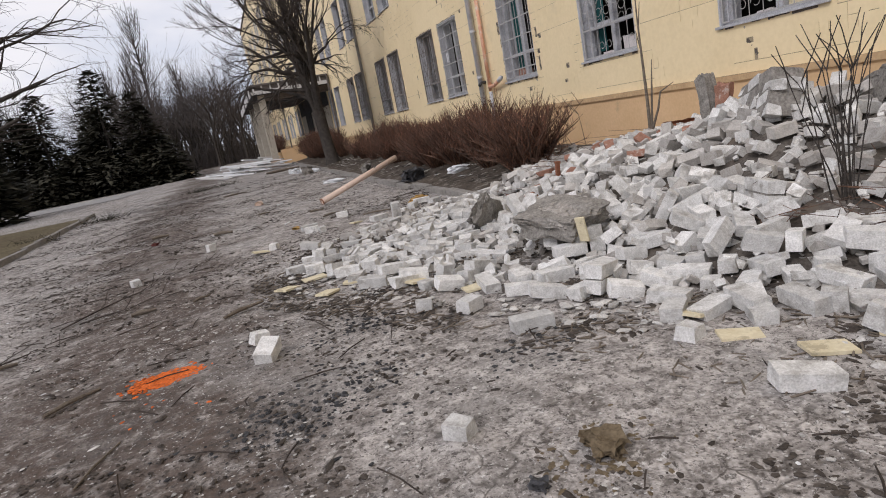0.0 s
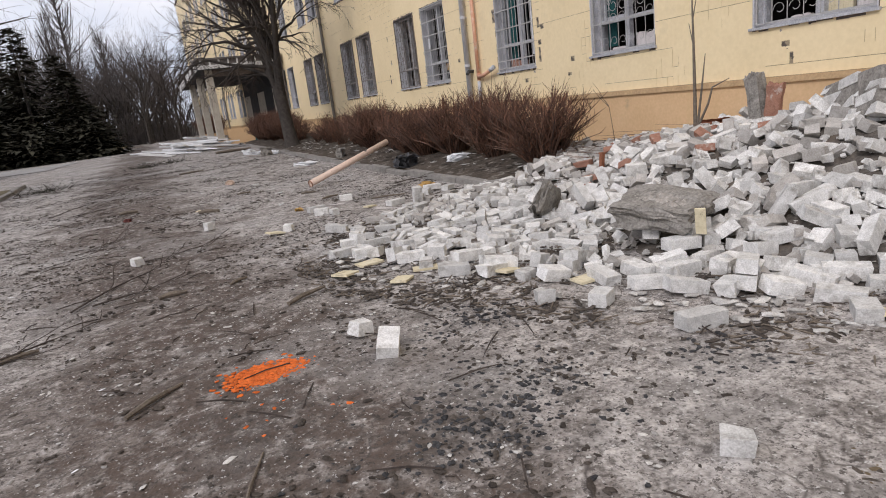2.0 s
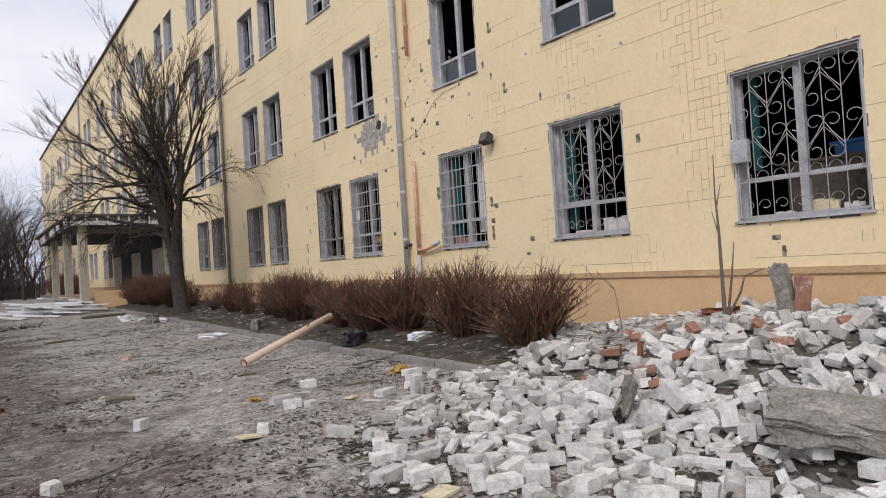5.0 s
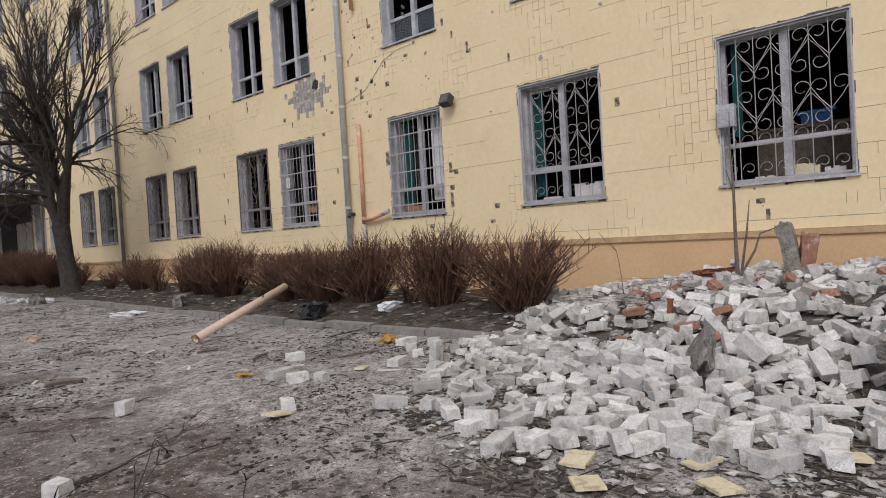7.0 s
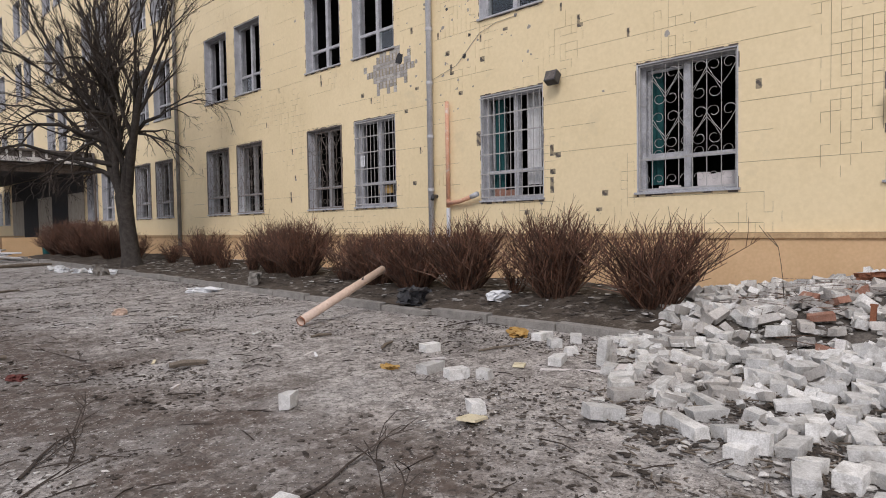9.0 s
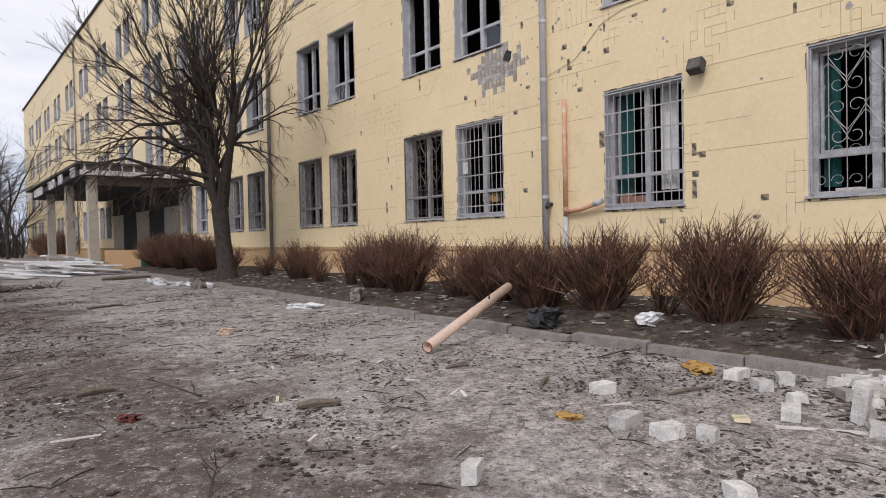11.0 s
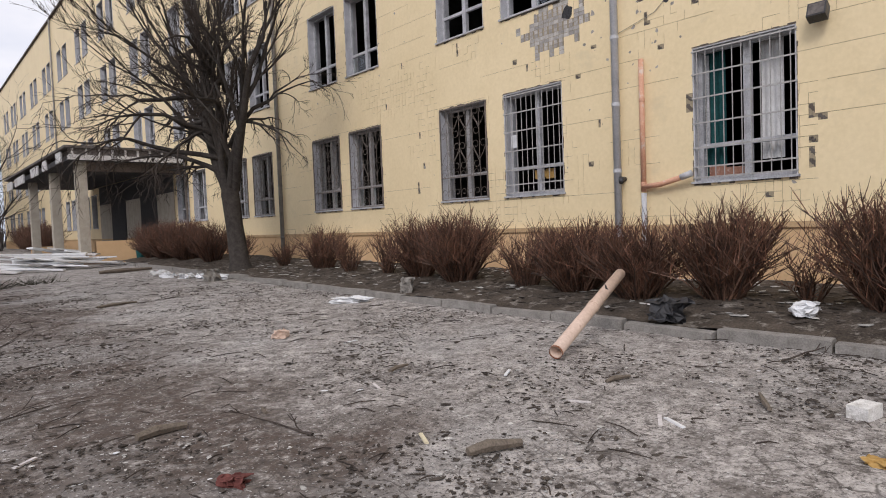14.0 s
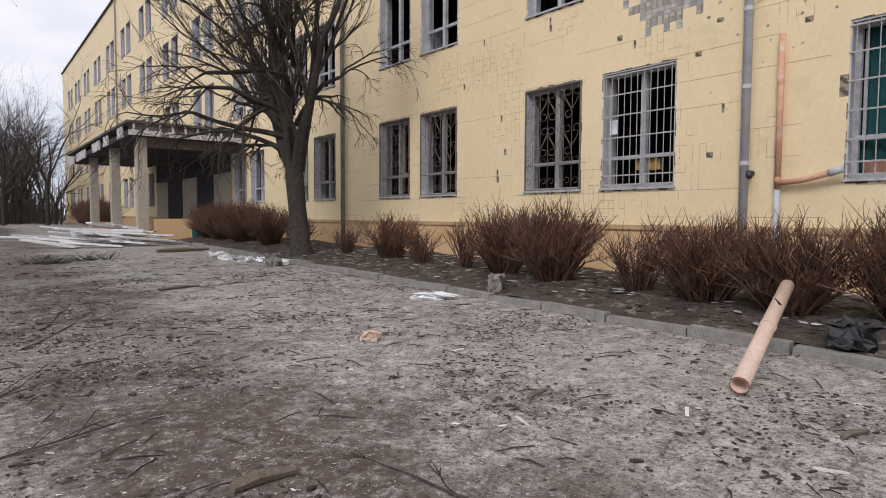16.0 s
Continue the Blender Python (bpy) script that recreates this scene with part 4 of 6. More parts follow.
part("back_wall", Shape().box(WALL - 0.051, 36.2, 0.33, WALL - 0.03, 49.0, 4.09), "white_brick", e, "grimy pale porch wall")
# dark band paints the canopy's shade across the pale wall
part("canopy_shade", Shape().box(WALL - 0.056, 36.2, 3.05, WALL - 0.0515, 49.0, 4.09), "burnt_shade", e, "near-black band painting canopy shade on the upper porch wall")
part("ceiling_beam", Shape().box(CX + 0.3, CY0 + 0.4, 3.75, WALL - 0.1, CY0 + 0.7, 4.099), "soffit", e)
thing("litter_bin", "small dark green litter bin by the porch wall", "bin", "", None, Shape().tube([(4.75, 34.5, 0.15), (4.75, 34.5, 0.7)], [0.13, 0.16], 10), "teal")

# ---- kerbs ----
rng = random.Random(11)
kerb = thing("kerb", "row of worn concrete kerb stones along the planting bed", "kerb", kind="structure")
y = 7.4
while y < 34:
    ln = 0.98
    tip = rng.uniform(-1.5, 1.5)
    x = kerb_x(y) + rng.uniform(-0.025, 0.025)
    up = 0.10 + rng.uniform(-0.035, 0.02)
    q = Shape().block(0.13, ln, 0.26, 0.016, pose(x + 0.03, y + ln / 2, up - 0.13 + rise(y), tip * 0.6, rng.uniform(-4, 4), rng.uniform(-1, 1) - 0.7), rng, 0.03)
    part("kerb_stone", q, "kerb", kerb)
    y += ln + 0.02
kerb = thing("kerb", "row of worn concrete kerb stones along the dead lawn", "kerb", kind="structure")
y = 9.0
while y < 23.3:
    q = Shape().block(0.14, 0.98, 0.3, 0.016, pose(-4.40, y + 0.5, -0.04 + rise(y) + rng.uniform(-0.02, 0.02), 0, rng.uniform(-4, 4), rng.uniform(-1, 1)), rng, 0.04)
    part("kerb_stone", q, "kerb", kerb)
    y += 1.0

# ---- heap of masonry ----
heap = Shape()
hx, hy = 90, 150
for j in range(hy + 1):
    for i in range(hx + 1):
        x, y = 0.4 + 6.33 * i / hx, -1.6 + 11.4 * j / hy
        h = pile(x, y)
        z = h - 0.055 + 0.05 * noise.noise((x * 3, y * 3, 5)) + 0.03 * noise.noise((x * 9, y * 9, 5)) if h > 0.004 else -0.08
        if h > 0.01 and y > 7.2 and x > kerb_x(y):
            z = max(z, 0.0)
        heap.v.append((x, y, z))
for j in range(hy):
    for i in range(hx):
        a = j * (hx + 1) + i
        heap.f.append((a, a + 1, a + hx + 2, a + hx + 1))
structure("rubble_mound", heap, "mortar", "heap of mortar dust and crushed masonry", True)

BL, BW, BH = 0.245, 0.118, 0.086
MESHES = []
for i in range(10):
    sz = [(BL, BW, BH), (BL, BW, BH), (BL, BW, BH), (BL * 0.75, BW, BH), (BL * 0.62, BW, BH), (BL * 0.5, BW * 0.95, BH), (BL, BW, BH * 1.0), (BL * 0.85, BW, BH), (BL * 0.42, BW, BH), (BL, BW, BH)][i]
    MESHES.append((sz, Shape().block(*sz, 0.006, Matrix.Identity(4), random.Random(100 + i), 0.16).mesh("brick", "brick")))


def brick(x, y, rz, tilt=0.0, lean=0.0, shape=0, base=0.0, label="loose white silicate brick lying on the dusty yard"):
    sz, me = MESHES[shape % 10]
    up = sz[2] / 2 + abs(math.sin(radians(tilt))) * sz[1] * 0.36 + abs(math.sin(radians(lean))) * sz[0] * 0.36
    ob_ = new("brick", me)
    ob_.matrix_world = pose(x, y, base + up - 0.008, tilt, lean, rz)
    return tagged(ob_, label, "brick", "loose white bricks")


# bricks lying apart in the yard
for x, y, rz, ti, le, k in [(0.17, 4.27, 20, 0, 12, 5), (0.20, 3.88, 62, 8, -18, 3), (1.66, 3.08, -12, 0, 0, 0), (0.86, 2.22, 40, 0, 0, 8), (-1.07, 7.88, 25, 0, 0, 8), (1.52, 3.70, 30, 0, 0, 4),
                            (1.28, 3.94, 70, 0, 10, 8), (2.29, 2.62, 40, 0, 0, 3), (2.14, 2.33, 20, 0, 8, 5), (2.12, 1.68, -30, 4, 6, 0), (1.80, 9.78, -10, 0, 0, 3), (1.19, 9.18, 5, 0, 0, 0), (1.18, 8.88, -20, 0, 0, 3),
                            (1.30, 8.68, 10, 0, 0, 8), (-0.22, 9.16, 30, 90, 0, 5), (0.58, 8.18, 60, 0, 0, 5), (3.0, 9.25, 0, 0, 0, 0), (3.1, 8.9, 30, 0, 0, 3), (2.28, 8.14, 90, 0, 82, 0), (1.12, 7.2, 10, 0, 0, 5),
                            (0.97, 7.46, -35, 0, 8, 0), (2.1, 8.5, 20, 0, 0, 0), (2.5, 8.6, -40, 0, 0, 5), (2.76, 8.95, 50, 0, 0, 4), (0.68, 6.28, 15, 0, 0, 0), (0.82, 6.12, -5, 0, 0, 3), (1.0, 6.9, 60, 0, 0, 5), (1.06, 5.58, -20, 0, 0, 0),
                            (0.86, 6.6, -10, 0, 0, 7), (1.3, 5.9, 70, 0, 0, 5), (1.38, 5.16, 10, 0, 6, 0), (1.15, 4.94, -25, 0, 4, 0), (1.47, 4.78, -20, 0, 8, 0), (1.92, 4.4, 20, 0, 14, 0), (2.02, 3.92, 80, 0, 0, 0), (2.2, 3.72, -6, 0, 0, 0), (2.45, 3.56, 12, 5, 0, 0), (2.72, 3.95, 60, 0, 0, 2)]:
    brick(x, y, rz, ti, le, k, pile(x, y) * 0.8)

for x, y, rz in ((3.24, 2.5, -114), (3.06, 2.28, -107), (3.22, 2.06, -117), (2.76, 2.22, -96), (2.6, 2.42, -100)):
    brick(x, y, rz, 0, 4, 0, 0.02, "large white silicate brick at the edge of the heap")

# bricks of the heap: the nearest singly, the rest as one
spots = []
grid = {}


def far_enough(x, y, d):
    c, r = int(x / 0.2), int(y / 0.2)
    for i in range(c - 1, c + 2):
        for j in range(r - 1, r + 2):
            for p, q in grid.get((i, j), ()):
                if (p - x) ** 2 + (q - y) ** 2 < d * d:
                    return False
    grid.setdefault((c, r), []).append((x, y))
    return True


for _ in range(14000):
    x, y = rng.uniform(0.6, 6.4), rng.uniform(-1.4, 9.2)
    h = pile(x, y)
    if h < 0.004 or ((x - 2.62) / 0.40) ** 2 + ((y - 4.3) / 0.48) ** 2 < 1:
        continue
    if y > 6.3 and rng.random() < 0.5:
        continue
    if (((x - 3.6) / 0.45) ** 2 + ((y - 6.9) / 0.5) ** 2 < 1 or ((x - 3.7) / 0.4) ** 2 + ((y - 2.6) / 0.35) ** 2 < 1) and rng.random() < 0.85:
        continue
    if x > 5.9 and rng.random() < 0.5:
        continue
    if far_enough(x, y, 0.20 if h < 0.045 else 0.165 if h < 0.10 else 0.132):
        spots.append((x, y, h))
rubble, dusty, singles = Shape(), Shape(), 0
for x, y, h in spots:
    rz = rng.uniform(0, 180)
    steep = 1.3 if h > 0.12 else 0.5
    ti, le = rng.gauss(0, 13) * steep, rng.gauss(0, 15) * steep
    if rng.random() < 0.16:
        ti = 90 + rng.gauss(0, 8)
    k = rng.randrange(10)
    lift = rng.uniform(-0.04, 0.045) * min(1, h / 0.15)
    if y < 7.0 and x < 3.0 + 0.2 * abs(y - 5.0) and singles < 255:
        singles += 1
        brick(x, y, rz, ti, le, k, max(-0.012, h - 0.055 + lift), "white silicate brick tumbled on the rubble heap")
    else:
        sz = [v * rng.uniform(0.85, 1.0) for v in MESHES[k][0]]
        (dusty if rng.random() < 0.28 else rubble).block(*sz, 0.006, pose(x, y, max(0.03, h + lift), ti, le, rz), rng, 0.2)
for _ in range(3600):
    x, y = rng.uniform(0.7, 6.5), rng.uniform(-1.4, 9.0)
    h = pile(x, y)
    if h > 0.02:
        sz = MESHES[rng.randrange(10)][0]
        f = rng.uniform(0.18, 0.75)
        (dusty if rng.random() < 0.4 else rubble).block(*[v * f * rng.uniform(0.7, 1.2) for v in sz], 0.004, pose(x, y, h - 0.01 + rng.uniform(-0.03, 0.035), rng.gauss(0, 25), rng.gauss(0, 25), rng.uniform(0, 180)), rng, 0.3)
thing("brick_rubble", "tumbled white silicate bricks heaped against the facade", "rubble", "", None, rubble, "brick_stuff", "stuff")
thing("brick_rubble", "mortar-dusted broken bricks between the white ones", "rubble", "", None, dusty, "patch_brick", "stuff")
chips = Shape()
for _ in range(7000):
    x, y = rng.uniform(0.5, 6.5), rng.uniform(-1.4, 9.4)
    h = pile(x, y)
    if h > 0 or pile(x + 0.35, y) > 0:
        chips.lump((x, y, max(h - 0.045, 0.0)), 0.006 + 0.034 * rng.random() ** 2, rng, 0.7, rng.uniform(1, 2.2), rng.uniform(0, 3))
thing("brick_chips", "pale brick chips and mortar crumbs on the heap", "rubble", "", None, chips, "crumbs", "stuff")
reds = Shape()
for _ in range(15):
    x, y = rng.choice(((4.9, 6.2), (4.2, 6.5), (4.5, 6.3), (3.6, 5.9))) if rng.random() < 0.8 else (4, 5)
    x, y = x + rng.gauss(0, 0.4), y + rng.gauss(0, 0.5)
    reds.block(BL * rng.uniform(0.4, 1), BW, 0.068, 0.006, pose(x, y, pile(x, y) + 0.03, rng.gauss(0, 20), rng.gauss(0, 20), rng.uniform(0, 180)), rng, 0.2)
thing("red_brick_rubble", "broken red bricks scattered over the heap", "rubble", "", None, reds, "red_brick", "stuff")


def boulder(name, label, centre, size, turn, mat, rough, seed, category, cuts=5):
    """A broken lump: a subdivided block pushed about by noise."""
    bm = bmesh.new()
    bmesh.ops.create_cube(bm, size=1)
    bmesh.ops.subdivide_edges(bm, edges=bm.edges[:], cuts=cuts, use_grid_fill=True)
    for v in bm.verts:
        p = v.co.copy()
        d = noise.noise_vector((p.x * 2.3 + seed, p.y * 2.3, p.z * 2.3)) * rough + noise.noise_vector((p.x * 7 + seed, p.y * 7, p.z * 7)) * rough * 0.4
        v.co = Vector(((p.x + d.x) * size[0], (p.y + d.y) * size[1], (p.z + d.z) * size[2]))
    me = bpy.data.meshes.new(name)
    bm.to_mesh(me)
    bm.free()
    me.materials.append(M[mat])
    ob_ = new(name, me)
    ob_.matrix_world = Matrix.Translation(centre) @ pose(0, 0, 0, *turn)
    return tagged(ob_, label, category)


slab = boulder("concrete_slab", "rough grey concrete slab on the rubble heap", (2.64, 4.30, 0.32), (0.44, 0.62, 0.17), (3, -12, 14), "concrete", 0.13, 3, "slab", 12)
q = Shape()
for _ in range(900):
    px_, py_ = rng.uniform(-0.21, 0.2), rng.uniform(-0.3, 0.28)
    q.lump((px_, py_, 0.078 - 0.7 * (px_ * px_ + 0.6 * py_ * py_)), rng.uniform(0.008, 0.026), rng, 0.9, 1.3, rng.uniform(0, 3))
part("aggregate", q, "old_brick", slab, "bared gravel of the broken concrete")
for i, (dx, dy, dz, r) in enumerate(((0.05, 0.0, 0.22, 30), (0.12, -0.1, 0.20, 10), (-0.06, -0.12, 0.11, -15), (0.02, 0.06, 0.13, 40))):
    brick(2.55 + dx, 4.22 + dy * 2, r, 0, 0, i, dz - 0.02, "white silicate brick stacked under the concrete slab")
boulder("masonry_chunk", "upright broken piece of red brick masonry", (5.56, 5.50, 0.80), (0.13, 0.15, 0.46), (6, -4, 20), "red_brick", 0.13, 9, "masonry", 7)
boulder("concrete_shard", "upright weathered concrete shard on the heap", (5.50, 5.66, 0.84), (0.14, 0.16, 0.66), (-11, 3, 0), "concrete", 0.12, 14, "masonry", 7)
boulder("concrete_shard", "tilted grey concrete shard on the heap", (2.62, 5.75, pile(2.62, 5.75) + 0.1), (0.42, 0.10, 0.30), (20, 35, 40), "concrete", 0.2, 21, "masonry", 6)
boulder("concrete_shard", "dark concrete shard behind the brick pier", (4.95, 3.35, 0.82), (0.6, 0.14, 0.30), (10, 24, 60), "concrete", 0.2, 25, "masonry", 6)
boulder("concrete_shard", "flat dark red masonry shard by the plinth", (5.9, 6.6, pile(5.9, 6.6) + 0.04), (0.45, 0.35, 0.10), (0, 6, 40), "rust", 0.2, 31, "masonry", 6)
# masonry still bonded by its mortar
chunk = thing("masonry_block", "toppled block of mortared white bricks", "masonry", "", pose(4.52, 3.95, 0.90, 14, 12, 62))
for k in range(4):
    for i in range(3):
        for j in range(2):
            if (k, i, j) in ((3, 0, 1), (3, 2, 0), (0, 0, 0)):
                continue
            part("brick", Shape().block(BL, BW, BH, 0.008, pose((i - 1) * 0.267 + 0.06 * (k % 2), (j - 0.5) * 0.134, (k - 1.5) * 0.1, rng.gauss(0, 4), rng.gauss(0, 4), rng.gauss(0, 5)), rng, 0.3), "brick", chunk)
part("mortar", Shape().block(0.74, 0.235, 0.37, 0.02, pose(0.03, 0, 0), rng, 0.15), "concrete", chunk, "grey mortar")
for bx, by, bz, r1, r2, r3 in ((2.3, 3.3, 0.10, 4, 8, 35), (3.55, 3.15, 0.38, 10, 0, 70)):
    c2 = thing("masonry_block", "pair of white bricks still joined by mortar", "masonry", "", pose(bx, by, bz, r1, r2, r3))
    for j in range(2):
        part("brick", Shape().block(BL * 1.3, BW, BH, 0.006, pose(0.02 * j, 0, (j - 0.5) * 0.096), rng, 0.1), "brick", c2)
    part("mortar", Shape().box(-0.12, -0.055, -0.005, 0.12, 0.055, 0.005), "concrete", c2)


# ---- boards and litter ----
def board(name, label, category, x, y, rz, sx, sy, sz, mat, tilt=0.0, lean=0.0, base=0.0):
    q = Shape().block(sx, sy, sz, min(0.003, sz * 0.3), Matrix.Identity(4), rng, 0.06)
    return thing(name, label, category, "", pose(x, y, base + rise(y) + sz / 2 + 0.5 * sx * abs(math.sin(radians(lean))) + 0.5 * sy * abs(math.sin(radians(tilt))), tilt, lean, rz), q, mat)


for x, y, rz, sx, sy, lean in ((2.36, 2.52, 20, 0.2, 0.13, 12), (2.31, 2.19, -30, 0.2, 0.13, 3), (2.44, 1.84, -25, 0.2, 0.13, 5), (2.80, 1.76, 15, 0.2, 0.13, 2), (0.77, 5.82, 12, 0.22, 0.14, 0), (0.49, 5.62, 40, 0.19, 0.15, 6), (0.78, 5.1, 50, 0.2, 0.13, 5), (1.05, 5.26, -20, 0.2, 0.1, 0), (0.40, 8.06, 15, 0.2, 0.13, 9), (1.8, 8.7, 30, 0.18, 0.1, 5), (1.72, 4.1, 0, 0.16, 0.14, 0), (1.45, 4.65, 20, 0.18, 0.12, 8)):
    board("board_piece", "broken piece of cream painted board on the ground", "board", x, y, rz, sx, sy, 0.018, "yellow_board", 0, lean, pile(x, y) * 0.5)
board("orange_brick", "orange painted brick at the edge of the heap", "brick", 3.02, 1.86, 20, 0.2, 0.12, 0.085, "orange")
board("board_piece", "cream board wedged upright in the rubble", "board", 2.55, 3.86, 35, 0.20, 0.07, 0.018, "yellow_board", 0, 74, 0.18)
board("foam_sheet", "long pale foam sheet lying beside the bricks", "sheet", 2.36, 7.72, -52, 0.80, 0.22, 0.03, "foam", 0, 1, 0.0)
board("white_plank", "thin white painted strip of wood", "plank", 1.95, 8.25, -60, 0.55, 0.06, 0.012, "foam")
for x, y, rz, ln, mt in ((1.25, 12.1, 30, 0.2, "plastic"), (0.96, 10.62, 30, 0.24, "foam"), (0.3, 12.6, 70, 0.2, "foam"), (-1.58, 11.48, -12, 0.34, "foam"), (1.55, 9.5, -25, 0.3, "foam"), (1.18, 14.28, 10, 0.22, "plastic"), (-0.19, 11.46, 62, 0.2, "yellow_board"), (0.97, 11.2, 115, 0.18, "foam"), (0.98, 10.54, 60, 0.22, "plastic"), (-1.92, 12.82, 40, 0.18, "foam"), (-2.33, 12.48, 50, 0.24, "foam"), (-0.45, 10.4, 40, 0.16, "foam")):
    board("wood_strip", "pale splintered strip of wood on the yard", "strip", x, y, rz, ln * 0.85, 0.024, 0.010, mt)
for x, y, rz, ln, w in ((0.09, 5.3, 35, 0.40, 0.04), (-0.98, 4.13, 42, 0.36, 0.032), (-0.06, 11.02, -20, 0.32, 0.07), (-0.80, 6.2, 10, 0.22, 0.05), (2.64, 28.4, 10, 1.5, 0.14), (-1.23, 12.72, 5, 0.3, 0.07), (1.7, 10.3, 30, 0.34, 0.04), (-1.77, 5.47, 25, 0.24, 0.04), (-0.28, 6.21, 40, 0.2, 0.03), (0.75, 12.9, 15, 0.25, 0.04), (1.6, 11.3, -10, 0.25, 0.04), (0.32, 20.0, 20, 0.7, 0.06), (-0.59, 12.67, 75, 0.16, 0.03), (-0.66, 3.1, 70, 0.4, 0.014), (2.3, 9.3, -15, 0.5, 0.03)):
    q = Shape().tube([(-ln / 2, 0, 0), (-ln * 0.1, w * 0.2, 0.008), (ln / 2, -w * 0.1, 0.0)], [w * 0.35, w * 0.5, w * 0.3], 6)
    thing("wood_splinter", "dark splintered branch piece on the yard", "branch", "", pose(x, y, rise(y) + w * 0.42, 0, 0, rz), q, "wood")


def crumple(name, label, category, x, y, size, mat, flat, seed, base=0.0):
    boulder(name, label, (x, y, base + rise(y) + size[2] * 0.4), size, (0, 0, seed * 37), mat, 0.45, seed, category, 6)


crumple("plastic_bag", "crumpled white plastic sheet by the kerb", "bag", 2.92, 16.9, (0.42, 0.2, 0.10), "plastic", 0, 4)
crumple("plastic_bag", "crumpled white plastic bag in the planting bed", "bag", 4.3, 10.85, (0.30, 0.17, 0.11), "plastic", 0, 5, 0.2)
crumple("cloth_rag", "crumpled ochre yellow cloth by the kerb", "rag", 3.05, 9.6, (0.26, 0.16, 0.07), "cloth_yellow", 0, 6)
crumple("cloth_rag", "small orange brown cloth scrap", "rag", 1.02, 9.52, (0.14, 0.08, 0.045), "cloth_yellow", 0, 7)
crumple("red_rag", "small dark red lump on the yard", "rag", -1.22, 11.68, (0.12, 0.075, 0.045), "red", 0, 8)
crumple("pink_lump", "small pink torn lump on the yard", "rag", 0.78, 15.1, (0.14, 0.1, 0.09), "pale_pipe", 0, 9)
crumple("black_bag", "dark plastic lump behind the kerb", "bag", 3.78, 12.0, (0.36, 0.3, 0.2), "black", 0, 10, 0.12)
crumple("stone", "grey stone on the kerb edge", "stone", 3.83, 16.6, (0.18, 0.16, 0.24), "concrete", 0, 11, 0.1)
crumple("soil_clump", "clump of ochre earth on the yard", "soil", 1.26, 1.80, (0.15, 0.11, 0.06), "ochre", 0, 12)
crumple("plastic_bottle_cap", "dark torn plastic piece", "plastic", 0.95, 1.73, (0.06, 0.045, 0.04), "black", 0, 13)
crumple("rubble_scrap", "pale scrap by the far kerb", "debris", 3.0, 22.8, (0.3, 0.2, 0.3), "concrete", 0, 15)

# fallen drainpipe leaning on a shrub
a, b = Vector((1.84, 12.06, 0.075)), Vector((3.60, 12.49, 0.60))
e = thing("fallen_pipe", "pale pink drainpipe section lying over the kerb", "pipe")
q = Shape()
ring = 14
d = (b - a).normalized()
u = d.cross(Vector((0, 0, 1))).normalized()
w = d.cross(u)
for t, r in ((0, 0.060), (1, 0.058), (1, 0.051), (0, 0.051)):
    for i in range(ring):
        an = 2 * math.pi * i / ring
        q.v.append(tuple(a + (b - a) * t + (u * math.cos(an) + w * math.sin(an)) * r))
for k in range(4):
    for i in range(ring):
        j = (i + 1) % ring
        n2 = (k + 1) % 4
        q.f.append((k * ring + i, k * ring + j, n2 * ring + j, n2 * ring + i))
part("pipe", q, "pale_pipe", e, "", True)
c = a + (b - a) * 0.52
part("collar", Shape().tube([c - d * 0.02, c + d * 0.02], 0.065, 14), "pale_pipe", e)
part("split", Shape().tube([a + (b - a) * 0.70 - w * 0.046 + u * 0.03, a + (b - a) * 0.76 - w * 0.050 - u * 0.02], [0.018, 0.008], 6), "burnt_shade", e, "dark split in the metal")
part("rim", Shape().tube([a - d * 0.012, a + d * 0.012], 0.0622, 14, False), "rust", e, "rusty rim")

# ---- scattered crumbs of the yard ----
def scatter(name, label, n_, area, size, mat, weight, flat=0.5, long=1.6):
    q = Shape()
    made = 0
    while made < n_:
        x, y = rng.uniform(area[0], area[1]), rng.uniform(area[2], area[3])
        if rng.random() > weight(x, y) or pile(x, y) > 0.02 or x > kerb_x(y) - 0.02 or (x + 0.42) ** 2 + (y - 4.09) ** 2 < 0.05:
            continue
        q.lump((x, y, rise(y)), size[0] + (size[1] - size[0]) * rng.random() ** 3, rng, flat, rng.uniform(1, long), rng.uniform(0, 3.14))
        made += 1
    thing(name, label, "debris", "", None, q, mat, "stuff")


def on_track(x, y):
    return max(0.0, 1.0 - abs(x + min(0.09 * y + 0.25, 1.2)) / 1.1) * clump(1.1, 25)(x, y)


def clump(sc, k):
    return lambda x, y: max(0.03, min(1, (noise.noise((x * sc, y * sc, k)) + 0.15) * 2.2))


scatter("soil_crumbs", "dark soil crumbs scattered on the yard", 34000, (-4.2, 3.7, 0.6, 22), (0.003, 0.016), "clod", clump(0.9, 21), 0.6, 2.2)
scatter("soil_clods", "dark clods and bark bits on the yard", 900, (-4.2, 3.4, 0.8, 30), (0.008, 0.026), "clod", clump(0.8, 22), 0.7, 2.2)
scatter("track_clods", "brown soil clods along the worn track", 900, (-2.6, 1.5, 0.8, 24), (0.007, 0.024), "clod", on_track, 0.9, 2.0)
scatter("pale_crumbs", "pale mortar crumbs scattered on the yard", 12000, (-4.0, 3.7, 0.6, 20), (0.003, 0.014), "crumbs", clump(0.7, 23), 0.5, 1.8)
scatter("pale_scraps", "pale paper and plaster scraps on the yard", 260, (-3.5, 3.4, 1, 26), (0.008, 0.024), "plastic", clump(0.5, 24), 0.12, 2.5)
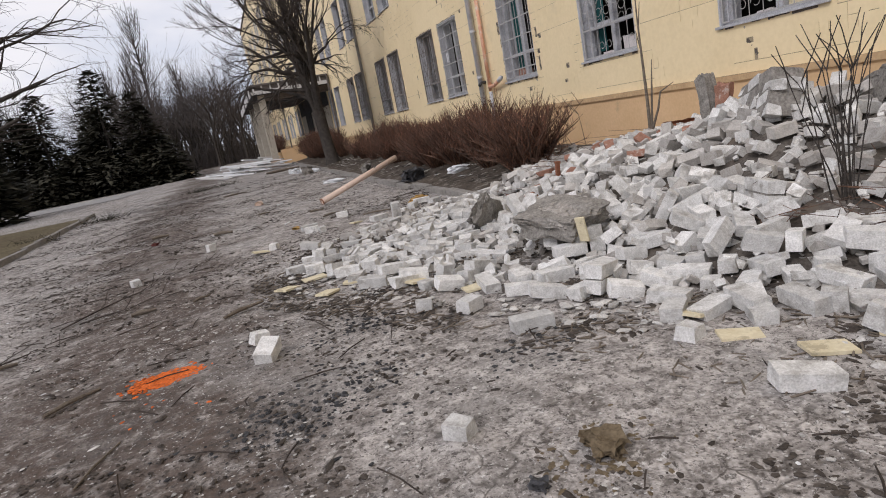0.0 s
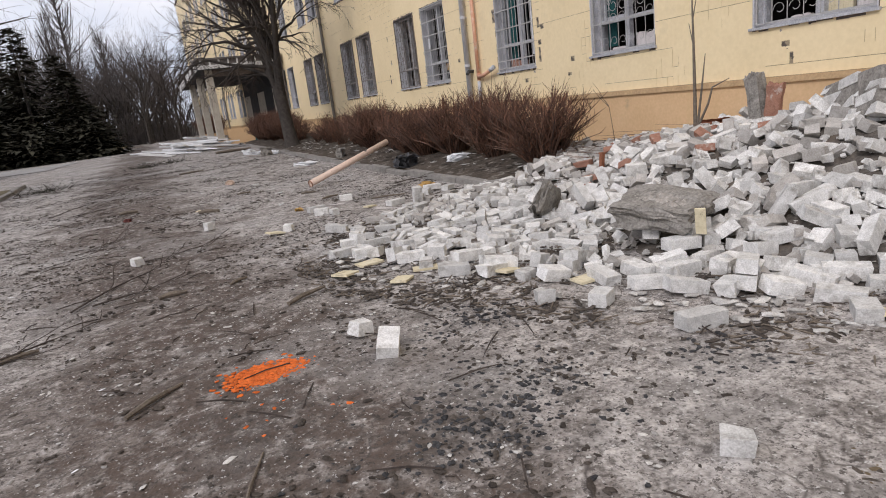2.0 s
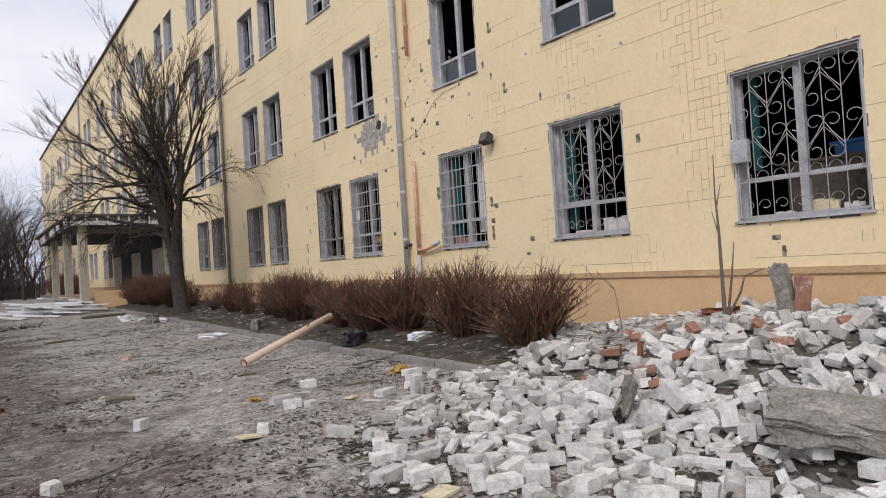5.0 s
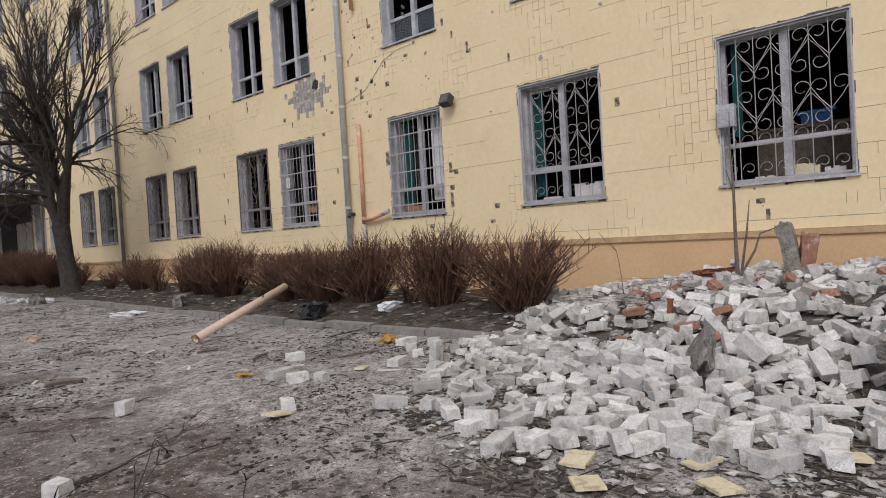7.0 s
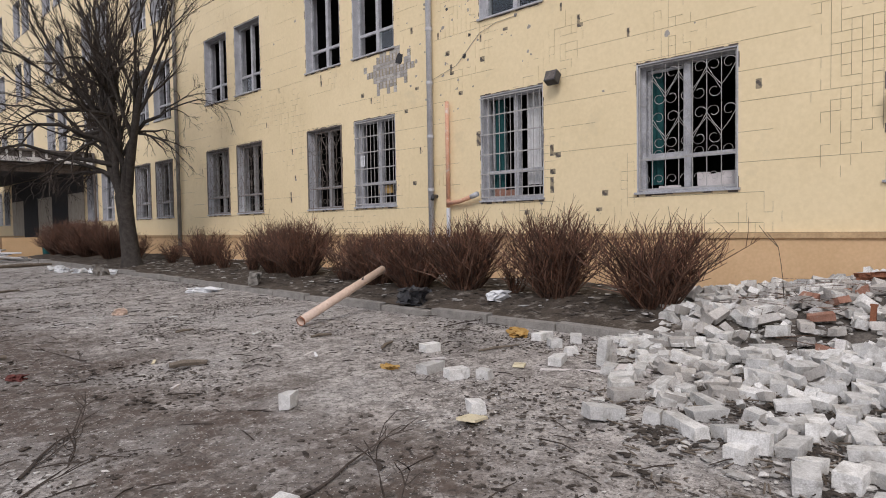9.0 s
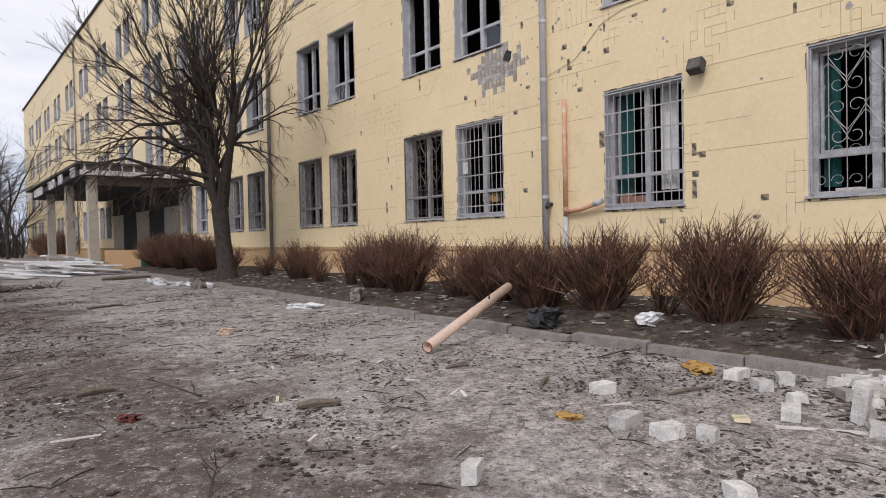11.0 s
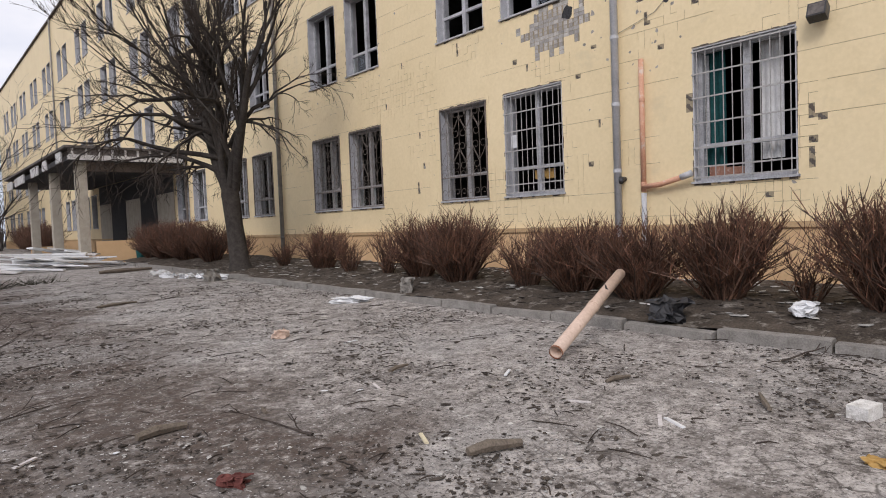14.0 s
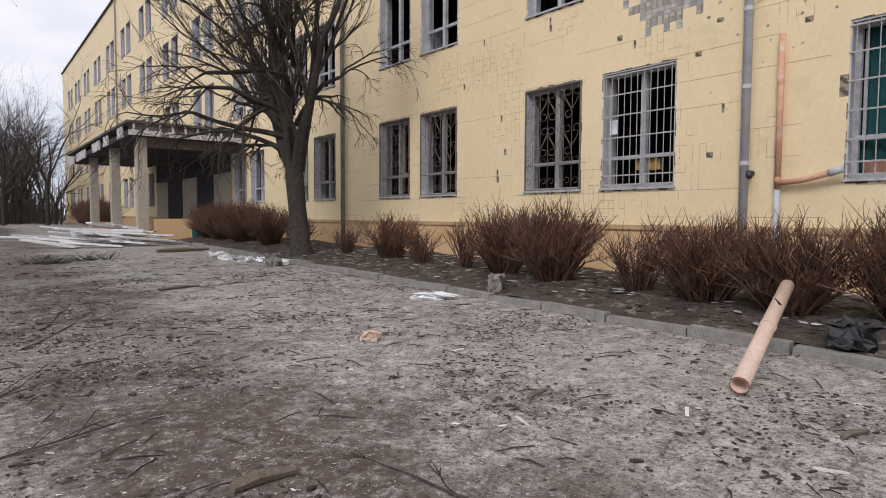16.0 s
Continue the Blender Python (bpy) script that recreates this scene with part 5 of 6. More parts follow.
for cx, cy, n_, sp, mt, lb in ((0.28, 3.04, 700, 0.26, "burnt_shade", "burnt black crumbs on the yard"), (0.78, 4.0, 260, 0.2, "burnt_shade", "burnt black crumbs on the yard"), (1.5, 2.75, 180, 0.16, "burnt_shade", "burnt black crumbs on the yard"),
                               (-0.42, 4.09, 2200, 0.075, "orange", "heap of bright orange crushed brick"), (-0.42, 3.6, 60, 0.12, "orange", "bright orange brick crumbs"), (1.26, 1.77, 400, 0.15, "ochre", "ochre earth crumbs on the yard"),
                               (2.3, 1.35, 250, 0.09, "clod", "dark tangle of crumbs on the yard"), (2.2, 9.9, 300, 0.4, "clod", "dark crumbs around the loose bricks"), (0.1, 2.3, 200, 0.3, "clod", "dark soil crumbs on the yard")):
    q = Shape()
    for _ in range(n_):
        q.lump((cx + rng.gauss(0, sp) * 1.2, cy + rng.gauss(0, sp) * 0.8, 0.0), 0.003 + 0.013 * rng.random() ** 2, rng, 0.7, 1.5, rng.uniform(0, 3))
    thing("crumb_patch", lb, "debris", "", None, q, mt, "stuff")
scatter("bark_flakes", "dark flat bark flakes and leaf scraps on the yard", 3800, (-4.2, 3.4, 0.8, 24), (0.005, 0.017), "clod", clump(0.7, 31), 0.6, 3.6)
scatter("mortar_flakes", "pale flat mortar flakes on the yard", 900, (-3.4, 3.4, 0.8, 20), (0.006, 0.020), "crumbs", clump(0.6, 33), 0.3, 2.4)
fringe, slivers = Shape(), Shape()
made = 0
while made < 5200:
    x, y = rng.uniform(0.2, 3.4), rng.uniform(0.6, 9.2)
    if pile(x + 0.75, y) <= 0 or pile(x, y) > 0.09 or rng.random() > clump(1.4, 41)(x, y):
        continue
    made += 1
    if made % 6:
        fringe.lump((x, y, pile(x, y) * 0.6), 0.004 + 0.018 * rng.random() ** 2, rng, 0.6, 2.4, rng.uniform(0, 3))
    else:
        an, ln = rng.uniform(0, 6.28), rng.uniform(0.02, 0.11)
        z = pile(x, y) * 0.6 + 0.006
        slivers.tube([(x, y, z), (x + math.cos(an) * ln, y + math.sin(an) * ln, z + 0.012)], [0.006, 0.004], 4)
thing("fringe_crumbs", "brown crumbs and broken bits along the foot of the heap", "debris", "", None, fringe, "clod", "stuff")
thing("wood_slivers", "splintered wood slivers along the foot of the heap", "debris", "", None, slivers, "wood", "stuff")
sticks = Shape()
for _ in range(900):
    x, y = rng.uniform(-4.2, 3.6), rng.uniform(1, 26)
    if pile(x, y) > 0.02:
        continue
    an, ln = rng.uniform(0, 6.28), rng.uniform(0.05, 0.3)
    dx, dy = math.cos(an) * ln, math.sin(an) * ln
    r0 = rise(y)
    sticks.tube([(x, y, 0.012 + r0), (x + dx * 0.5 + rng.gauss(0, 0.01), y + dy * 0.5, 0.02 + r0), (x + dx, y + dy, 0.012 + r0)], [0.004, 0.005, 0.003], 3)
thing("twig_litter", "thin twigs scattered over the yard", "twigs", "", None, sticks, "twig", "stuff")
litter = Shape()
for _ in range(3500):
    x, y = rng.uniform(3.9, 6.7), rng.uniform(7, 32)
    litter.lump((x, y, bed(x, y)), rng.uniform(0.008, 0.04), rng, 0.35, 2.2, rng.uniform(0, 3))
thing("leaf_litter", "dead leaves and crumbs on the planting bed", "litter", "", None, litter, "clod", "stuff")
q = Shape()
for _ in range(420):
    x, y = rng.uniform(4.0, 6.7), rng.uniform(7.5, 24)
    q.lump((x, y, bed(x, y) + 0.01), rng.uniform(0.008, 0.05), rng, 0.3, 2.0, rng.uniform(0, 3))
thing("plaster_litter", "pale plaster bits on the planting bed", "litter", "", None, q, "crumbs", "stuff")


# ---- plants ----
def grow(shape, p, d, ln, r, depth, rg, spread=0.6, droop=0.0, sides=4, kids=3, shrink=0.68, wob=0.16, ends=None):
    """A branch that bends, tapers and forks."""
    n_ = 4
    pts, rad = [p], [r]
    for i in range(n_):
        d = (d + Vector((rg.gauss(0, wob), rg.gauss(0, wob), rg.gauss(0, wob) - droop))).normalized()
        p = p + d * (ln / n_)
        pts.append(p)
        rad.append(r * (1 - 0.45 * (i + 1) / n_))
    shape.tube(pts, rad, sides if depth > 1 else 3, False)
    if depth <= 0:
        return
    for i in range(kids):
        k = rg.randint(1, n_) if i else n_
        side = Vector((rg.gauss(0, 1), rg.gauss(0, 1), rg.gauss(0, 0.6)))
        side = (side - d * side.dot(d)).normalized()
        nd = (d + side * spread * rg.uniform(0.6, 1.3)).normalized()

        grow(ends if ends is not None and depth <= 3 else shape, pts[k], nd, ln * shrink * rg.uniform(0.7, 1.15), max(rad[k] * 0.66, 0.005), depth - 1, rg, spread, droop, sides, kids, shrink, wob, ends)


def shrub(x, y, w, h, stems, seed, mat="shrub", fine="shrub_fine", label="leafless red-brown shrub in the planting bed"):
    rg = random.Random(seed)
    e_ = thing("shrub", label, "shrub", "shrubs along the facade")
    st, tw = Shape(), Shape()
    for _ in range(int(stems * 1.25)):
        a_ = rg.uniform(0, 6.28)
        r0 = rg.random() ** 0.5
        bx, by = x + math.cos(a_) * r0 * w * 0.19, y + math.sin(a_) * r0 * w * 0.19
        tx, ty = x + math.cos(a_) * r0 * w * 0.66 + rg.gauss(0, 0.09), y + math.sin(a_) * r0 * w * 0.66 + rg.gauss(0, 0.12)
        hh = h * (rg.uniform(0.72, 1.10) if rg.random() < 0.7 else rg.uniform(0.35, 0.7)) * (1 - 0.25 * r0)
        z = bed(bx, by) - 0.03
        p0, p2 = Vector((bx, by, z)), Vector((tx + rg.gauss(0, 0.05), ty + rg.gauss(0, 0.05), z + hh))
        p1 = p0.lerp(p2, 0.5) + Vector((rg.gauss(0, 0.07) - math.cos(a_) * 0.05, rg.gauss(0, 0.07) - math.sin(a_) * 0.05, 0.08))
        st.tube([p0, p1, p2], [0.011, 0.0085, 0.0035], 3, False)
        for _ in range(10):
            t = rg.uniform(0.08, 0.95)
            s0 = p0.lerp(p1, t * 2) if t < 0.5 else p1.lerp(p2, t * 2 - 1)
            l2 = rg.uniform(0.12, 0.36) * h
            s1 = s0 + Vector((rg.gauss(0, 0.42), rg.gauss(0, 0.42), rg.uniform(0.35, 1.1))).normalized() * l2 * 0.85
            tw.tube([s0, s0.lerp(s1, 0.5) + Vector((rg.gauss(0, 0.012), rg.gauss(0, 0.012), 0)), s1], [0.0048, 0.0036, 0.0015], 3, False)
    part("branchwork", st, mat, e_)
    tagged(part("brush", tw, fine, e_), kind="stuff")


for i, (x, y, w, h, n_) in enumerate(((4.72, 8.75, 1.35, 1.10, 170), (4.8, 10.2, 1.2, 1.25, 190), (4.9, 11.0, 0.4, 0.75, 16), (4.8, 11.85, 1.1, 1.15, 190), (4.7, 12.9, 1.2, 1.0, 210), (4.75, 13.9, 1.2, 1.05, 210), (4.85, 14.9, 0.9, 0.95, 60),
                                      (4.8, 16.35, 1.25, 1.2, 240), (4.95, 17.6, 1.1, 1.15, 200), (4.95, 18.6, 0.6, 0.95, 36), (4.9, 19.9, 0.7, 0.8, 40), (4.95, 21.1, 1.05, 1.0, 110), (5.0, 23.1, 0.6, 0.65, 36), (5.0, 25.8, 0.8, 0.95, 60), (4.9, 27.6, 1.2, 1.2, 150), (4.9, 29.6, 1.6, 1.35, 300), (4.9, 31.4, 1.8, 1.4, 320), (4.8, 33.0, 1.3, 1.3, 220))):
    shrub(x, y, w, h, n_, 40 + i, label="dense leafless red-brown shrub in the planting bed" if n_ > 100 else "thin leafless shrub in the planting bed")
for i in range(9):
    shrub(4.6 + 0.1 * i, 53 + i * 1.9, 2.0, 1.9, 90, 80 + i, label="clipped red-brown hedge shrub beyond the porch")


def tree(x, y, z, label, seed, trunk_h, r, limbs, depth, name="tree", twig="twig", droop=0.03, ln=2.6, lean=(0, 0), spread=0.55, kids=3, up=1.0, top=1.0):
    rg = random.Random(seed)
    e_ = thing(name, label, "tree")
    tk, tw = Shape(), Shape()
    pts = [Vector((x, y, z - 0.1)), Vector((x + lean[0] * 0.1, y + lean[1] * 0.1, z + trunk_h * 0.15)), Vector((x + lean[0] * 0.5, y + lean[1] * 0.5, z + trunk_h * 0.6)), Vector((x + lean[0], y + lean[1], z + trunk_h))]
    tk.tube(pts, [r * 1.35, r * 1.05, r * 0.9, r * 0.85], 10, False)
    for i in range(limbs):
        a_ = 2 * math.pi * (i + rg.random() * 0.5) / limbs
        d_ = Vector((math.cos(a_) * 0.45, math.sin(a_) * 0.45, up)).normalized()
        grow(tk, pts[3] - Vector((0, 0, 0.12)), d_, ln * rg.uniform(0.85, 1.2), r * 0.62, depth, rg, spread, droop, 6, kids, 0.72, 0.13, tw)
    part("trunk", tk, "bark", e_, "", True)
    part("crown", tw, twig, e_)
    return e_


def yard_tree():
    rg = random.Random(5)
    e_ = thing("tree", "bare many-stemmed tree with grey bark in the planting bed", "tree")
    tk, tw = Shape(), Shape()
    base = Vector((4.2, 23.9, 0.1))
    fork = base + Vector((-0.12, 0.15, 2.0))
    base.z += rise(23.9)
    fork.z += rise(23.9)
    tk.tube([base, base + Vector((-0.02, 0.02, 0.25)), base + Vector((-0.08, 0.08, 1.2)), fork, fork + Vector((0, 0, 0.5))], [0.33, 0.25, 0.215, 0.23, 0.17], 12, False)
    for dx, dy, up, ln_, r_ in ((-0.22, 0.12, 1, 3.4, 0.09), (0.0, 0.12, 1, 3.6, 0.15), (-0.16, 0.30, 1, 3.2, 0.11), (0.25, -0.42, 1, 3.1, 0.13), (-0.28, -0.1, 1, 3.0, 0.10), (0.18, 0.3, 1, 3.0, 0.09), (-0.05, -0.22, 1, 3.3, 0.11), (0.05, 0.5, 1, 2.8, 0.09)):
        grow(tk, fork + Vector((dx * 0.3, dy * 0.3, rg.uniform(-0.1, 0.4))), Vector((dx, dy, up)).normalized(), ln_, r_, 5, rg, 0.24, -0.05, 6, 4, 0.62, 0.11, tw)
    # arching side limbs whose ends hang down
    for dx, dy, z, ln_, up in ((-0.8, 0.7, 0.9, 2.9, 0.55), (-0.9, 0.2, 1.4, 2.6, 0.6), (-0.6, 1.0, 1.8, 2.8, 0.5), (-1.0, 0.5, 2.3, 2.5, 0.5), (-0.9, 0.9, 0.5, 2.4, 0.35), (0.2, -1.0, 1.2, 2.2, 0.45), (-0.5, -0.9, 1.8, 2.2, 0.4), (0.3, 1.0, 1.5, 2.3, 0.5), (-1.0, -0.2, 2.8, 2.4, 0.5), (-0.2, -1.0, 2.6, 2.3, 0.5), (-0.7, 0.9, 3.4, 2.4, 0.6)):
        grow(tk, fork + Vector((dx * 0.1, dy * 0.1, z)), Vector((dx, dy, up)).normalized(), ln_ * 0.78, 0.078, 4, rg, 0.55, 0.065, 5, 4, 0.62, 0.20, tw)
    part("trunk", tk, "bark", e_, "", True)
    part("crown", tw, "twig", e_)


yard_tree()
big = tree(-6.6, 19.6, 0.05, "large bare tree on the dead lawn", 8, 3.0, 0.2, 5, 4, ln=2.6, kids=3, spread=0.7, up=0.7)
q, q2 = Shape(), Shape()
rg = random.Random(3)
for p0, p1 in (((-6.6, 19.6, 3.0), (-3.6, 19.2, 4.1)), ((-6.6, 19.6, 2.2), (-4.4, 18.9, 3.2)), ((-6.6, 19.6, 3.4), (-4.2, 19.0, 5.2))):
    p0, p1 = Vector(p0), Vector(p1)
    q.tube([p0, p0.lerp(p1, 0.5) + Vector((0, 0, 0.15)), p1], [0.09, 0.065, 0.04], 6, False)
    for i in range(4):
        grow(q2, p0.lerp(p1, 0.55 + 0.15 * i), ((p1 - p0).normalized() + Vector((0.2, rg.gauss(0, 0.4), rg.uniform(-0.4, 0.4)))).normalized(), 1.1, 0.02, 2, rg, 0.6, 0.03, 4, 3, 0.6, 0.14)
part("limb", q, "bark", big, "", True)
part("bough", q2, "twig", big)

# young stump shoots in the heap
for x, y, z, h, n_ in ((3.77, 2.73, 0.42, 0.85, 14), (5.2, 2.84, 0.6, 0.95, 12), (5.0, 7.38, 0.4, 0.7, 1)):
    q = Shape()
    rg = random.Random(int(x * 10))
    for i in range(n_):
        grow(q, Vector((x + rg.gauss(0, 0.03), y + rg.gauss(0, 0.03), z - 0.15)), Vector((rg.gauss(0, 0.14) * (i > 0), rg.gauss(0, 0.14) * (i > 0), 1)).normalized(), h * (1 if i == 0 or h < 1.3 else rg.uniform(0.25, 0.5)), 0.02 if i == 0 and h > 1.3 else 0.006, 1, rg, 0.5, 0, 5, 2, 0.4, 0.06)
    thing("sapling", "bare broken sapling standing in the rubble", "sapling", "", None, q, "bark")
q = Shape().tube([(5.0, 6.08, 0.45), (5.01, 6.09, 1.0), (4.99, 6.08, 1.6), (5.0, 6.1, 2.0), (5.0, 6.09, 2.42)], [0.026, 0.02, 0.014, 0.009, 0.004], 6)
q.tube([(5.0, 6.07, 0.5), (4.99, 5.97, 1.1), (5.0, 5.93, 1.45)], [0.018, 0.012, 0.004], 5).tube([(5.0, 6.06, 0.62), (5.0, 5.9, 0.9), (5.0, 5.84, 1.08), (5.0, 5.62, 1.16)], [0.017, 0.013, 0.010, 0.004], 5)
q.tube([(5.0, 6.09, 1.55), (5.0, 6.15, 1.8)], [0.01, 0.004], 4).tube([(5.0, 6.09, 1.85), (5.0, 6.03, 2.1)], [0.008, 0.003], 4)
thing("sapling", "bare broken forked sapling standing in the rubble", "sapling", "", None, q, "wood")
q = Shape()
for i in range(52):
    x, y = 4.4 + rng.gauss(0, 0.5), 6.9 + rng.gauss(0, 0.4)
    if i > 30:
        x, y = 3.5 + rng.gauss(0, 0.25), 2.7 + rng.gauss(0, 0.35)
    z = pile(x, y) + 0.06
    q.tube([(x, y, z), (x + rng.gauss(0, 0.15), y + rng.gauss(0, 0.15), z + 0.05), (x + rng.gauss(0, 0.3), y + rng.gauss(0, 0.3), z + rng.uniform(0, 0.1))], [0.004, 0.003, 0.002], 3, False)
thing("brushwood", "tangle of broken brown twigs on the heap", "twigs", "", None, q, "shrub", "stuff")
thing("rusty_stake", "short rusty stake stuck in the rubble", "stake", "", pose(3.88, 6.45, 0.14, 3, 4, 0), Shape().box(-0.022, -0.022, 0, 0.022, 0.022, 0.34).box(-0.028, -0.028, 0.34, 0.028, 0.028, 0.36), "rust")


# fallen boughs on the yard
for x, y, rz, ln, seed in ((-1.55, 6.4, 58, 1.1, 1), (-1.4, 6.45, 25, 0.8, 2), (-2.5, 13.7, 6, 0.9, 3), (-1.9, 16.5, 60, 1.6, 4), (-1.0, 7.95, 20, 0.6, 6), (-0.6, 12.0, 100, 0.4, 7), (-2.6, 14.1, 40, 1.0, 8), (2.9, 10.6, -20, 0.6, 9), (-1.7, 17.4, 70, 0.9, 10), (-2.4, 5.2, 20, 0.9, 11), (0.4, 20.0, 5, 0.8, 12), (-2.2, 8.6, 30, 0.9, 13), (-1.75, 9.2, 55, 0.7, 14)):
    q = Shape()
    rg = random.Random(seed)
    grow(q, Vector((0, 0, 0.015)), Vector((1, 0, 0.02)), ln, 0.013, 2, rg, 0.55, 0.0, 4, 3, 0.5, 0.10)
    q.v = [(p[0], p[1], max(0.006, min(0.15, abs(p[2]) * 0.7))) for p in q.v]
    thing("fallen_bough", "bare broken bough lying on the yard", "branch", "", pose(x, y, rise(y), 0, 0, rz), q, "twig")
for x, y in ((-0.9, 25.9), (0.0, 26.4), (-3.6, 21.0), (-4.6, 17.5)):
    q = Shape()
    rg = random.Random(int(x * 7 + y))
    for _ in range(70):
        a_, l_ = rg.uniform(0, 6.28), rg.uniform(0.1, 0.35)
        b0 = Vector((x + rg.gauss(0, 0.3), y + rg.gauss(0, 0.15), rise(y)))
        q.tube([b0, b0 + Vector((math.cos(a_) * l_, math.sin(a_) * l_ * 0.6, rg.uniform(0.05, 0.25)))], [0.008, 0.003], 3, False)
    thing("weed_tuft", "low tuft of dead weeds on the yard", "weeds", "", None, q, "needles", "stuff")


# porch debris: fallen pale slabs and strips
for i in range(52):
    x, y = rng.uniform(-0.8, 3.2), rng.uniform(31.5, 40)
    if i < 26:
        x, y = rng.uniform(0.6, 3.2), rng.uniform(32, 36)
    board("pale_slab", "pale broken slab lying before the porch", "slab", x, y, rng.uniform(-40, 60), rng.uniform(0.7, 2.2), rng.uniform(0.12, 0.5), 0.05, rng.choice(("fascia", "plastic", "plastic")), rng.uniform(-6, 6), rng.uniform(0, 9), rng.uniform(0, 0.42) if 0.8 < x < 3 else 0.0)
thing("brick_stump", "pinkish broken brick pier before the porch", "masonry", "", None, Shape().block(0.9, 0.7, 0.34, 0.03, pose(2.75, 34.0, 0.36, 0, 3, 12), rng), "pale_pipe")
for i, (x, y) in enumerate(((3.0, 24.4), (3.2, 24.0), (2.7, 25.0), (3.3, 23.2), (2.9, 26.2))):
    crumple("pale_scrap", "pale broken plaster scrap by the kerb", "debris", x, y, (0.35, 0.2, 0.12), "plastic", 0, 40 + i)


# ---- trees in the distance ----
def conifer(x, y, h, w, seed, power=0.65, label="dark green conifer at the edge of the yard"):
    rg = random.Random(seed)
    e_ = thing("conifer", label, "tree", "conifers beyond the path")
    part("trunk", Shape().tube([(x, y, 0), (x, y, h * 0.97)], [0.16, 0.02], 6, False), "bark", e_)
    q = Shape()
    for i in range(1500):
        t = rg.random() ** 1.25
        z = 0.1 + t * h * 0.97
        a_ = rg.uniform(0, 6.28)
        rr = w * (1 - t) ** power * (0.8 + 0.7 * noise.noise((z * 0.8, seed + math.cos(a_), math.sin(a_)))) + 0.08
        r_ = rr * rg.uniform(0.35, 1.1)
        c_ = Vector((x + math.cos(a_) * r_, y + math.sin(a_) * r_, z - r_ * 0.18))
        o = Vector((math.cos(a_), math.sin(a_), rg.uniform(-0.5, 0.25))) * rg.uniform(0.25, 0.6)
        s_ = Vector((-math.sin(a_), math.cos(a_), rg.uniform(-0.3, 0.3))) * rg.uniform(0.08, 0.2)
        q.quad(c_ - s_, c_ + o * 0.6 - s_ * 0.5, c_ + o, c_ + s_)
    part("crown", q, "needles", e_)


rng = random.Random(31)
for i in range(34):
    conifer(-3.4 - i * 0.7 + rng.uniform(-0.5, 0.5), 48 + rng.uniform(0, 7) - i * 0.3, rng.uniform(5.0, 8.8) if i % 3 else rng.uniform(3, 5), rng.uniform(1.9, 2.9), 200 + i, (0.40, 0.55, 0.48)[i % 3])
for i in range(16):
    conifer(-3.0 - i * 1.3 + rng.uniform(-0.5, 0.5), 45 + rng.uniform(-1, 1.5) - i * 0.4, rng.uniform(2.0, 3.4), rng.uniform(1.9, 2.8), 340 + i, 0.35, "dark rounded evergreen shrub beside the path")
for i in range(9):
    conifer(-9.5 - i * 1.4, 29 + rng.uniform(0, 4) - i, rng.uniform(3, 5), rng.uniform(1.5, 2.2), 300 + i, 0.35, "dark rounded evergreen shrub beside the path")


